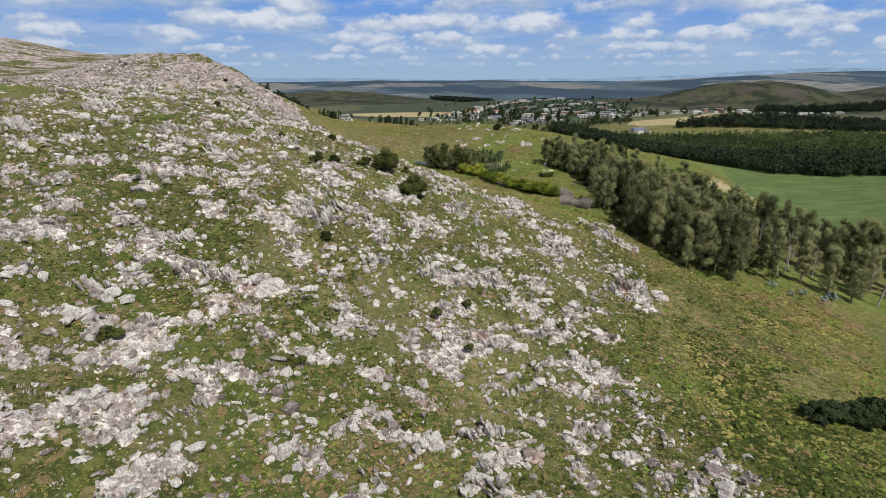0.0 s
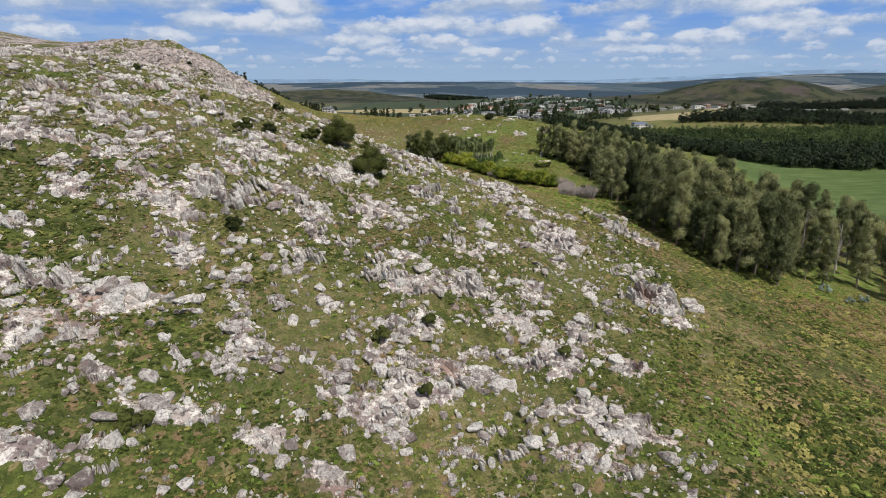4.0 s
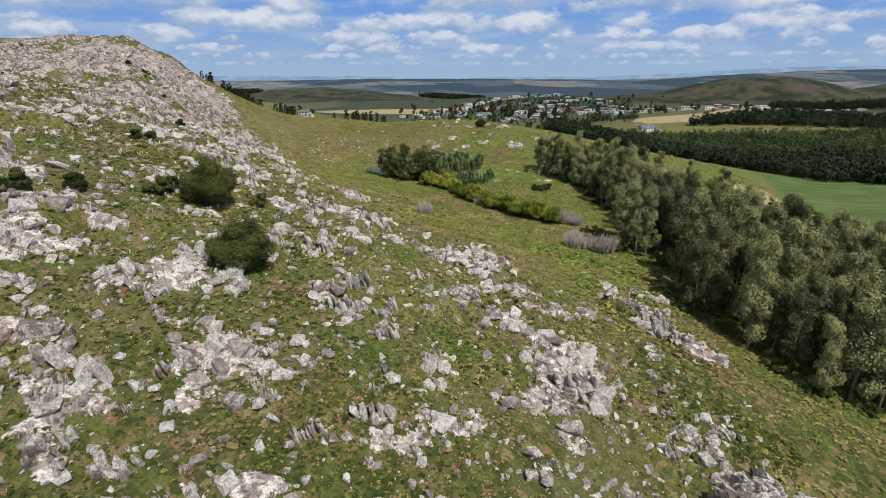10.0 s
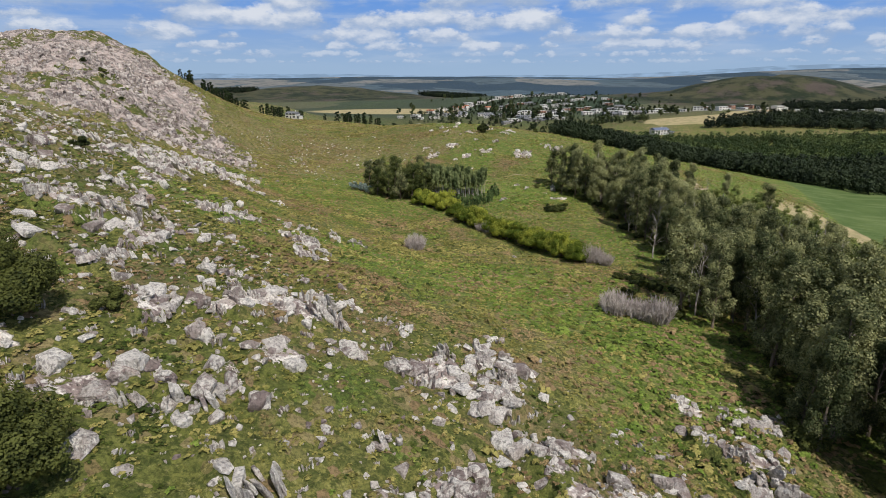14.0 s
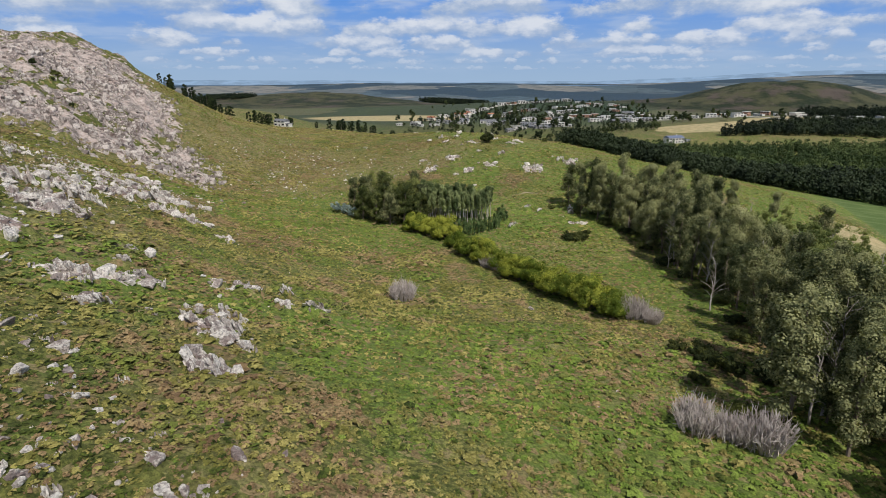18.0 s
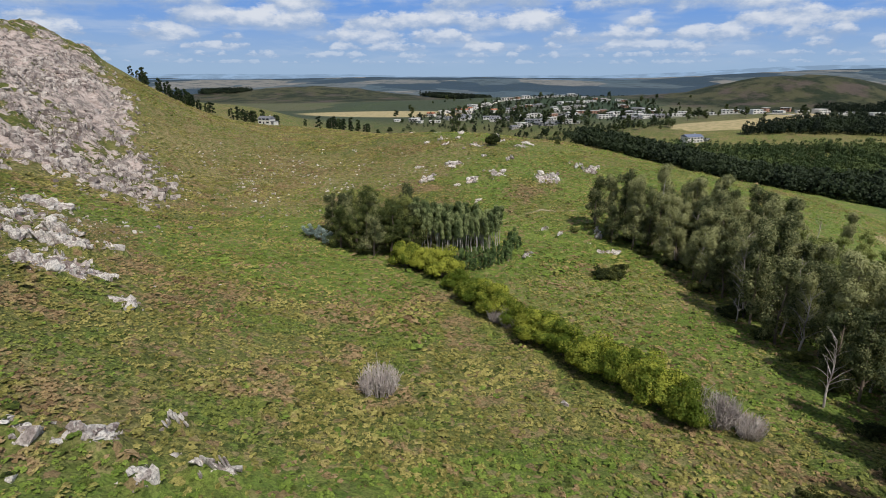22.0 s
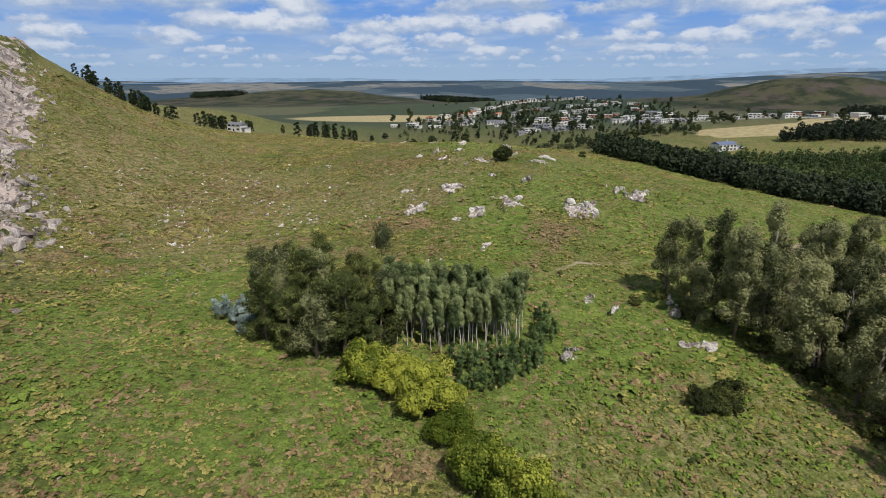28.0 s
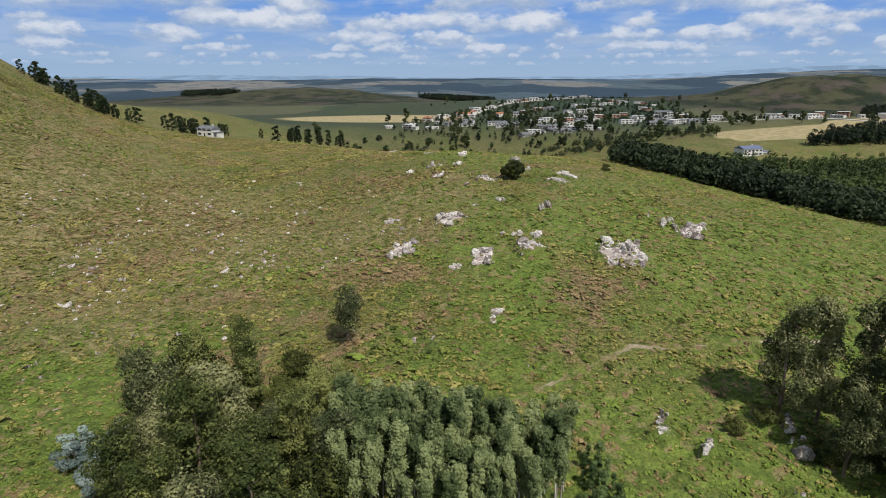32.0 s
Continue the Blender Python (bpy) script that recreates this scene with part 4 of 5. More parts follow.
def spray(rng, centres, radii, per, size, flat=0.8, tall=1.0):
    """Leaves, as small bent triangles pairs, in clumps round the given centres."""
    n = len(centres) * per
    c, r = np.repeat(centres, per, 0), np.repeat(radii, per)
    d = rng.normal(size=(n, 3))
    d /= np.linalg.norm(d, axis=1)[:, None]
    at = c + d * (r * rng.rand(n) ** 0.2)[:, None] * (1, 1, flat)
    leaf = np.array([[-0.5, 0, 0], [0.5, 0, 0.05], [0.1, 0.55 * tall, 0.16], [-0.15, -0.5 * tall, 0.12]])
    tri = np.array([[0, 1, 2], [1, 0, 3]])
    s = size * rng.uniform(0.6, 1.3, n)
    # leaves lie like shingles over their clump
    up = d + (0, 0, 0.3) + rng.normal(0, 0.3, (n, 3))
    up /= np.linalg.norm(up, axis=1)[:, None]
    side = np.cross(up, rng.normal(size=(n, 3)))
    side /= np.linalg.norm(side, axis=1)[:, None]
    turns = np.stack([side, np.cross(up, side), up], 2)
    put = np.einsum("nij,nvj->nvi", turns, leaf[None] * s[:, None, None]) + at[:, None]
    f = (tri[None] + (np.arange(n) * 4)[:, None, None]).reshape(-1, 3)
    return put.reshape(-1, 3), f


def limbs(segments, sides=6):
    """Tapered round branches: (start, end, radius at start, radius at end)."""
    verts, faces = [], []
    ring = np.arange(sides) * 2 * np.pi / sides
    for a, b, ra, rb in segments:
        a, b = np.array(a, float), np.array(b, float)
        d = (b - a) / (np.linalg.norm(b - a) + 1e-9)
        u = np.cross(d, (0.3, 0.9, 0.1))
        u /= np.linalg.norm(u)
        w = np.cross(d, u)
        k = len(verts)
        for p, r in ((a, ra), (b, rb)):
            verts += [p + r * (math.cos(t) * u + math.sin(t) * w) for t in ring]
        for i in range(sides):
            j = (i + 1) % sides
            faces += [(k + i, k + j, k + sides + j), (k + i, k + sides + j, k + sides + i)]
    return np.array(verts), np.array(faces)


def tube(knots, radii, sides=7):
    """One round bent stem through the knots."""
    verts, faces = [], []
    for k, (p, r) in enumerate(zip(knots, radii)):
        verts += [np.array(p) + (r * math.cos(t), r * math.sin(t), 0) for t in np.arange(sides) * 2 * np.pi / sides]
        if k:
            for i in range(sides):
                a, b, j = (k - 1) * sides, k * sides, (i + 1) % sides
                faces += [(a + i, a + j, b + j), (a + i, b + j, b + i)]
    return np.array(verts), np.array(faces)


def skeleton_of(rng, tall, girth, first, count, reach, rise):
    """A bent trunk with limbs; gives the segments and the limb ends."""
    knots = [np.array([0, 0, -0.4])]
    n = 6
    for k in range(1, n + 1):
        knots.append(np.array([*(rng.normal(0, 0.012 * tall, 2) + knots[-1][:2] * 1.02), tall * 0.93 * k / n]))
    stem = tube(knots, [girth * (1 - 0.88 * k / n) for k in range(n + 1)])
    parts, ends = [], [knots[-1]]
    for k in range(count):
        h = first + (0.95 - first) * (k + rng.rand()) / count
        i = min(int(h / 0.93 * n), n - 1)
        root = knots[i] + (knots[i + 1] - knots[i]) * (h / 0.93 * n - i if h / 0.93 * n - i < 1 else 1)
        a = rng.uniform(0, 2 * np.pi)
        far = reach * rng.uniform(0.6, 1.15) * (1.1 - 0.6 * h)
        tip = root + (math.cos(a) * far, math.sin(a) * far, far * rise * rng.uniform(0.5, 1.3))
        mid = (root + tip) / 2 + (0, 0, far * 0.1)
        r = girth * 0.35 * (1 - h * 0.6)
        parts += [(root, mid, r, r * 0.65), (mid, tip, r * 0.65, r * 0.2)]
        ends += [tip, (mid + tip) / 2]
    return stem, parts, np.array(ends)


def grown(rng, name, label, category, tall, girth, first, count, reach, rise, clump, per, size, leaves, bark, flat=0.8, leaf_tall=1.0):
    """One tree, ready to be copied."""
    root = tagged(new(name), label, category)
    stem, segments, ends = skeleton_of(rng, tall, girth, first, count, reach, rise)
    part("trunk", flat_mesh("trunk", *stem), bark, root)
    if girth > 0.1:
        tagged(part("branchwork", flat_mesh("branchwork", *limbs(segments, 5)), bark, root), kind="stuff")
    if per:
        centres = ends + rng.normal(0, clump * 0.2, ends.shape)
        v, f = spray(rng, centres, clump * rng.uniform(0.65, 1.25, len(centres)), per, size, flat, leaf_tall)
        part("crown", flat_mesh("crown", v, f), leaves, root)
    return root


def bushy(rng, name, label, category, wide, tall, per, size, leaves, bark, lobes=16):
    """A dense shrub that is leafy to the ground."""
    root = tagged(new(name), label, category)
    a, r = rng.uniform(0, 6.28, lobes), rng.rand(lobes) ** 0.5
    c = np.stack([np.cos(a) * r * wide * 0.72, np.sin(a) * r * wide * 0.72, tall * (0.25 + 0.55 * rng.rand(lobes) * (1.1 - r * r * 0.8))], 1)
    v, f = limbs([((0, 0, -0.3), tuple(p), 0.06 * wide / 2, 0.02) for p in c[:9]], 5)
    tagged(part("branchwork", flat_mesh("branchwork", v, f), bark, root), kind="stuff")
    v, f = spray(rng, c, wide * rng.uniform(0.20, 0.36, lobes), per, size)
    v[:, 2] = np.maximum(v[:, 2], -0.1)
    part("foliage", flat_mesh("foliage", v, f), leaves, root)
    return root


def twiggy(rng, name, label, wide, tall, count, bark):
    """A bare grey shrub: many thin forking stems."""
    root = tagged(new(name), label, "shrub")
    segments = []
    for k in range(count):
        a, r = rng.uniform(0, 6.28), wide * rng.rand() ** 0.5
        foot = np.array([math.cos(a) * r * 0.55, math.sin(a) * r * 0.55, -0.2])
        tip = np.array([math.cos(a) * r, math.sin(a) * r, tall * rng.uniform(0.6, 1.05) * (1.05 - 0.35 * r / wide)])
        segments.append((foot, tip, 0.05, 0.02))
        for _ in range(4):
            q = foot + (tip - foot) * rng.uniform(0.35, 0.9)
            segments.append((q, q + rng.normal(0, 0.35, 3) + (0, 0, 0.5), 0.03, 0.012))
    v, f = limbs(segments, 3)
    tagged(part("thicket", flat_mesh("thicket", v, f), bark, root), kind="stuff")
    return root


def stand(models, spots, rng, low=0.85, high=1.15):
    """Copies of the models at the spots, sunk a little into the ground; the models themselves take the first spots."""
    for k, (x, y) in enumerate(spots):
        s = rng.uniform(low, high)
        m = Matrix.Translation((x, y, float(height(x, y)) - 0.05)) @ Euler((rng.normal(0, 0.02), rng.normal(0, 0.02), rng.uniform(0, 6.28))).to_matrix().to_4x4()
        size = Matrix.Diagonal((s * rng.uniform(0.9, 1.1), s * rng.uniform(0.9, 1.1), s, 1))
        model = models[k % len(models)]
        if k < len(models):
            model.matrix_world = m @ size
        else:
            copy_thing(model, m).scale = size.to_scale()


def spread(rng, inside, box, gap, most):
    """Random spots in a region, at least gap apart."""
    x0, x1, y0, y1 = box
    got = []
    for _ in range(most * 40):
        x, y = rng.uniform(x0, x1), rng.uniform(y0, y1)
        if inside(x, y) and all((x - a) ** 2 + (y - b) ** 2 > gap * gap for a, b in got):
            got.append((x, y))
            if len(got) >= most:
                break
    return got


def within(x, y, ring):
    """Whether places on the plan lie inside a ring of points."""
    odd = np.zeros(np.shape(x), bool)
    for (ax, ay), (bx, by) in zip(ring, ring[1:] + ring[:1]):
        if ay != by:
            odd = odd ^ (((ay > y) != (by > y)) & (x < (bx - ax) * (y - ay) / (by - ay) + ax))
    return odd


EUCALYPT = leaf_material("eucalypt leaves", (0.056, 0.072, 0.028), (0.32, 0.325, 0.155), 0.8)
GROVE_LEAF = leaf_material("grove leaves", (0.058, 0.078, 0.022), (0.30, 0.32, 0.105), 0.7, 0.38)
DARK_LEAF = leaf_material("dark pine needles", (0.012, 0.024, 0.010), (0.045, 0.065, 0.024), 0.4)
YOUNG = leaf_material("young plantation leaves", (0.085, 0.115, 0.032), (0.28, 0.31, 0.10), 0.4)
WILLOW = leaf_material("willow leaves", (0.085, 0.125, 0.012), (0.38, 0.40, 0.06), 0.6)
POPLAR = leaf_material("poplar leaves", (0.090, 0.125, 0.048), (0.30, 0.345, 0.155), 0.5)
SAPLING = leaf_material("sapling leaves", (0.045, 0.080, 0.026), (0.165, 0.235, 0.085), 0.6)
BLUE_LEAF = leaf_material("blue gum leaves", (0.15, 0.20, 0.19), (0.36, 0.44, 0.42), 0.5)
BUSH_LEAF = leaf_material("dark bush leaves", (0.022, 0.032, 0.008), (0.115, 0.128, 0.032), 0.9)
BARK = bark_material("brown bark", (0.10, 0.075, 0.055), (0.24, 0.19, 0.15))
PALE_BARK = bark_material("pale bark", (0.30, 0.27, 0.24), (0.55, 0.51, 0.47))
GREY_TWIG = bark_material("dead grey twigs", (0.24, 0.20, 0.185), (0.48, 0.43, 0.40))

FOREST = [(33, 142), (40, 135), (45, 126), (54, 124), (64, 132), (80, 134), (100, 122), (122, 122), (118, 170), (104, 205), (112, 236), (108, 262), (92, 276), (70, 282), (44, 276), (31, 276), (34, 270), (44, 262), (47, 250), (48, 240), (49, 216), (44, 200), (40, 186), (36, 176), (33, 170), (39, 162), (38, 150)]
PLANTATION = [(60, 204), (72, 190), (90, 184), (106, 200), (113, 236), (107, 262), (92, 274), (74, 268), (60, 246)]


def eucalypt_forest():
    rng = np.random.RandomState(21)
    forms = ((11, 0.08, 28, 2.0), (13, 0.08, 30, 1.9), (14.5, 0.12, 30, 1.8), (10, 0.06, 26, 2.2), (13.5, 0.1, 30, 1.7), (12, 0.08, 28, 1.8), (14, 0.42, 18, 1.6))
    models = [grown(rng, "eucalypt", "tall grey-green eucalypt with a ragged crown in the valley wood" if f < 0.4 else "lanky eucalypt with a bare pale trunk and high crown", "tree", t, 0.2, f, n, w, 0.8, 0.88, 165, 0.20, EUCALYPT, BARK if f < 0.4 else PALE_BARK, 1.1) for t, f, n, w in forms]
    spots = spread(rng, lambda x, y: within(x, y, FOREST) and not within(x, y, PLANTATION), (28, 66, 118, 285), 2.7, 215)
    spots += spread(rng, lambda x, y: within(x, y, FOREST) and not within(x, y, PLANTATION), (66, 125, 118, 285), 4.6, 85)
    for m in models:
        tagged(m, group="eucalypts of the valley wood")
    rng.shuffle(spots)
    stand(models, [tuple(p) for p in spots], rng, 0.7, 1.2)
    young = [grown(rng, "young_eucalypt", "slender young plantation eucalypt, leafy to the ground", "tree", t, 0.10, 0.06, 18, 1.3, 0.8, 0.62, 90, 0.19, YOUNG, BARK) for t in (6.5, 7.5, 8.5)]
    for m in young:
        tagged(m, group="young plantation trees")
    stand(young, spread(rng, lambda x, y: within(x, y, PLANTATION), (58, 116, 182, 276), 2.8, 250), rng, 0.75, 1.25)
    dead = [grown(rng, "dead_tree", "bare grey dead tree among the eucalypts", "tree", t, 0.14, 0.2, 22, 2.2, 1.0, 0, 0, 0, None, GREY_TWIG) for t in (8, 10)]
    for m in dead:
        tagged(m, group="dead trees at the wood's edge")
    stand(dead, [(49.5, 224), (51, 231), (47, 236), (50, 243), (48, 252), (46, 259), (44, 210), (52, 214), (40, 176), (43, 168), (47, 150), (50, 262), (56, 258), (60, 250), (62, 235), (72, 146), (78, 150), (58, 222)] + spread(rng, lambda x, y: within(x, y, FOREST), (28, 110, 140, 285), 5, 60), rng, 0.8, 1.35)


def grove():
    rng = np.random.RandomState(31)
    models = [grown(rng, "grove_tree", "dark green tree with a lumpy crown in the wet grove", "tree", t, 0.22, 0.06, 22, w, 0.5, 0.95, 230, 0.17, leaf, BARK) for t, w, leaf in ((8.5, 2.2, GROVE_LEAF), (9.4, 2.0, EUCALYPT), (10.6, 1.9, GROVE_LEAF), (11.2, 1.5, GROVE_LEAF), (6.8, 2.1, BUSH_LEAF), (7.4, 2.2, EUCALYPT))]
    for m in models:
        tagged(m, group="trees of the wet grove")
    ring = [(-21, 263), (-15, 258.5), (-8, 255), (-4, 257), (-5, 268), (-8, 276), (-20, 278), (-23, 272)]
    stand(models, spread(rng, lambda x, y: within(x, y, ring), (-30, 0, 250, 290), 3.2, 34), rng, 0.75, 1.15)
    one = grown(rng, "lone_tree", "small tree with a rounded crown on a bare pale trunk", "tree", 6.0, 0.13, 0.5, 16, 1.7, 0.45, 1.15, 170, 0.18, EUCALYPT, BARK)
    stand([one], [(-8.5, 289.5)], rng, 1, 1)
    poplars = [grown(rng, "poplar", "narrow pale-stemmed poplar in a close stand", "tree", t, 0.075, 0.48, 24, 0.55, 1.5, 0.34, 75, 0.15, POPLAR, PALE_BARK, 1.6) for t in (7.2, 7.8, 8.6)]
    for m in poplars:
        tagged(m, group="poplars of the grove")
    ring = [(-5, 262), (2, 260.5), (9, 261.5), (13, 264.5), (12.5, 268.5), (4, 269.5), (-5, 270)]
    stand(poplars, spread(rng, lambda x, y: within(x, y, ring), (-6, 16, 255, 288), 0.95, 105), rng, 0.85, 1.1)
    saplings = [grown(rng, "poplar_sapling", "slim dark green poplar sapling at the grove's skirt", "tree", t, 0.04, 0.05, 12, 0.32, 2.0, 0.30, 60, 0.13, SAPLING, BARK) for t in (2.6, 3.4)]
    for m in saplings:
        tagged(m, group="poplar saplings")
    ring = [(4, 252.5), (9, 253), (14, 258), (17, 266), (15, 271), (13, 263), (9, 260.5), (3, 259.5)]
    stand(saplings, spread(rng, lambda x, y: within(x, y, ring), (2, 20, 250, 282), 0.8, 140), rng, 0.45, 0.85)
    gums = [bushy(rng, "blue_gum", "silvery blue-leaved gum sapling beside the grove", "shrub", 1.3, 3.0, 120, 0.15, BLUE_LEAF, BARK, 10)]
    stand(gums, [(-25, 268), (-26.2, 270), (-23.6, 265.6), (-27, 267.4), (-22, 263.4), (-24.5, 266.5), (-25.8, 272), (-28, 269.6), (-23, 268), (70, 126), (74, 128), (78, 126), (67, 129), (82, 129)], rng, 0.7, 1.2)


def willows():
    rng = np.random.RandomState(41)
    models = [bushy(rng, "willow_bush", "yellow-green willow bush along the stream", "shrub", 3.7, t, 420, 0.20, WILLOW, BARK, 38) for t in (5.6, 6.6, 5.0)]
    for m in models:
        tagged(m, group="willows along the stream")
    line = ((-2, 252.5), (1.5, 249), (3.6, 245), (6, 240.5), (9.5, 236), (13, 230.5), (15.3, 226.5), (17.5, 222.5), (20.5, 219), (23, 215), (25.5, 211), (27.5, 207), (-6, 254.5))
    stand(models, line, rng, 0.8, 1.1)
    grey = [twiggy(rng, "bare_shrub", "leafless grey thicket of thin stems", 2.2, 3.2, 170, GREY_TWIG)]
    tagged(grey[0], group="bare grey thickets")
    stand(grey, [(24.2, 169.5), (27, 168.4), (29.4, 167.8), (-5.3, 208.4), (30.6, 206), (32.4, 203.6), (11.4, 231.8), (9.8, 233.6), (29, 208)], rng, 0.8, 1.15)
    dark = [bushy(rng, "green_bush", "dense mid-green bush on the valley floor", "shrub", 1.9, 2.4, 190, 0.17, BUSH_LEAF, BARK, 16)]
    edge = [(34, 143), (38, 139), (42, 132), (45, 128), (50, 126), (37, 150), (38.5, 156), (38, 163), (36, 176), (39, 184), (42, 196), (45, 204), (47.5, 214), (48, 222), (47.5, 230), (47, 238), (46, 248), (45, 258), (42, 264), (36, 271), (40, 270), (33, 275), (29.5, 274)]
    stand(dark, [(31.5, 169.5), (33.5, 172), (30.5, 173.5), (30.5, 252.3), (32, 251), (29.6, 251.4), (33.6, 253.5), (32, 193), (34, 190), (35, 186), (30, 182)] + edge, rng, 0.7, 1.3)


def hill_bushes():
    rng = np.random.RandomState(51)
    wide = [bushy(rng, "hill_bush", "dark rounded wind-clipped bush between the rocks", "shrub", 3.3, 5.0, 800, 0.13, BUSH_LEAF, BARK, 46)]
    tagged(wide[0], group="dark bushes on the hillside")
    stand(wide, [(-26.3, 130.6), (-19.0, 119.6)], rng, 1.08, 1.12)
    small = [bushy(rng, "hill_shrub", "small dark round shrub on the rocky slope", "shrub", 1.5, 2.2, 330, 0.15, BUSH_LEAF, BARK, 16), bushy(rng, "upright_shrub", "small upright dark shrub among pale rocks", "shrub", 0.9, 2.2, 330, 0.14, BUSH_LEAF, BARK, 12)]
    for m in small:
        tagged(m, group="small shrubs on the hillside")
    stand(small, SHRUBS, rng, 0.8, 1.2)
    stand([bushy(rng, "knoll_bush", "broad dark bush beside the boulders on the knoll", "shrub", 2.7, 5.2, 520, 0.15, BUSH_LEAF, BARK, 30)], [(16.3, 351.5), (17.6, 352.6)], rng, 0.9, 1.05)
    pines = [grown(rng, "pine", "dark green pine on the far ridge", "tree", t, 0.2, 0.06, 20, 2.4, 0.25, 0.9, 50, 0.4, DARK_LEAF, BARK) for t in (9, 11)]
    for m in pines:
        tagged(m, group="pines on the ridge")
    spots = [(rng.uniform(-158, -124), 455 + rng.normal(0, 5)) for _ in range(34)] + [(rng.uniform(-120, -92), 474 + rng.normal(0, 5)) for _ in range(16)] + [(rng.uniform(-80, -42), 470 + rng.normal(0, 4)) for _ in range(18)]
    stand(pines, spots, rng, 0.45, 0.75)
    stand([bushy(rng, "dark_thicket", "dark thicket of low pines in the valley mouth", "shrub", 2.4, 3.4, 150, 0.3, DARK_LEAF, BARK, 20)], [(41, 70.5), (44, 71.5), (47, 72), (50, 72.5), (53, 73.5), (56, 74.5), (60, 75.5), (64, 76.5), (49, 70), (53, 70.5), (57, 71.5), (62, 72.5), (67, 74)], rng, 0.95, 1.3)


SHRUBS = [(-40, 119.6), (-8.7, 84.6), (-37, 124), (-8.6, 73.2), (-22.2, 134), (-16.2, 56.2), (-31.6, 129.2), (-30.5, 131), (-51.4, 59.4), (-13.3, 80), (-32.5, 92.5), (-42.5, 150.5), (-52, 180), (-73, 152), (-42, 146),  (6.8, 83.9), (-128.5, 320), (-131.5, 322.5), (-126, 318), (-124, 312), (-134, 318), (-112, 300), (-31, 64), (-50, 130), (44, 378)]
eucalypt_forest()
grove()
willows()
hill_bushes()


# ---- the village and the country beyond ----
WHITE_WALL = plain_material("white render", (0.66, 0.64, 0.60), 0.8, 0.08)
GREY_WALL = plain_material("grey stone wall", (0.36, 0.34, 0.32), 0.9, 0.1)
BRICK_WALL = plain_material("brick wall", (0.42, 0.24, 0.17), 0.9, 0.12)
GREY_ROOF = plain_material("grey roof", (0.17, 0.175, 0.19), 0.6, 0.1)
PALE_ROOF = plain_material("pale flat roof", (0.55, 0.54, 0.52), 0.8, 0.08)
RED_ROOF = plain_material("red tiled roof", (0.40, 0.17, 0.10), 0.8, 0.1)
BLUE_ROOF = plain_material("slate blue roof", (0.14, 0.17, 0.26), 0.5, 0.08)
DARK_GLASS = plain_material("dark window glass", (0.025, 0.03, 0.035), 0.15, 0.05)
CONCRETE = plain_material("pale concrete road", (0.50, 0.47, 0.42), 0.9, 0.08, 0.3)
# dark wood green, lowered further to stand in for cloud shade on the wood
WOOD_LEAF = leaf_material("dense wood leaves", (0.010, 0.018, 0.010), (0.036, 0.052, 0.024), 0.06, 0.2, 0.3)
PLANT_LEAF = leaf_material("plantation leaves", (0.042, 0.068, 0.022), (0.120, 0.155, 0.052), 0.05, 0.2, 0.3)
GARDEN_LEAF = leaf_material("garden tree leaves", (0.022, 0.036, 0.014), (0.075, 0.095, 0.034), 0.1, 0.25, 0.3)


def box(bm, x0, x1, y0, y1, z0, z1):
    r = bmesh.ops.create_cube(bm, size=1)
    bmesh.ops.transform(bm, verts=r["verts"], matrix=Matrix.Translation(((x0 + x1) / 2, (y0 + y1) / 2, (z0 + z1) / 2)) @ Matrix.Diagonal((x1 - x0, y1 - y0, z1 - z0, 1)))


def boxed(*size):
    bm = bmesh.new()
    box(bm, *size)
    return bm


def gable(x0, x1, y0, y1, z0, z1):
    """A pitched roof with overhanging eaves."""
    bm = bmesh.new()
    o, m = 0.5, (y0 + y1) / 2
    v = [bm.verts.new(p) for p in ((x0 - o, y0 - o, z0), (x1 + o, y0 - o, z0), (x1 + o, y1 + o, z0), (x0 - o, y1 + o, z0), (x0 - o, m, z1), (x1 + o, m, z1))]
    for f in ((0, 1, 5, 4), (2, 3, 4, 5), (1, 2, 5), (3, 0, 4), (3, 2, 1, 0)):
        bm.faces.new([v[i] for i in f])
    return bm


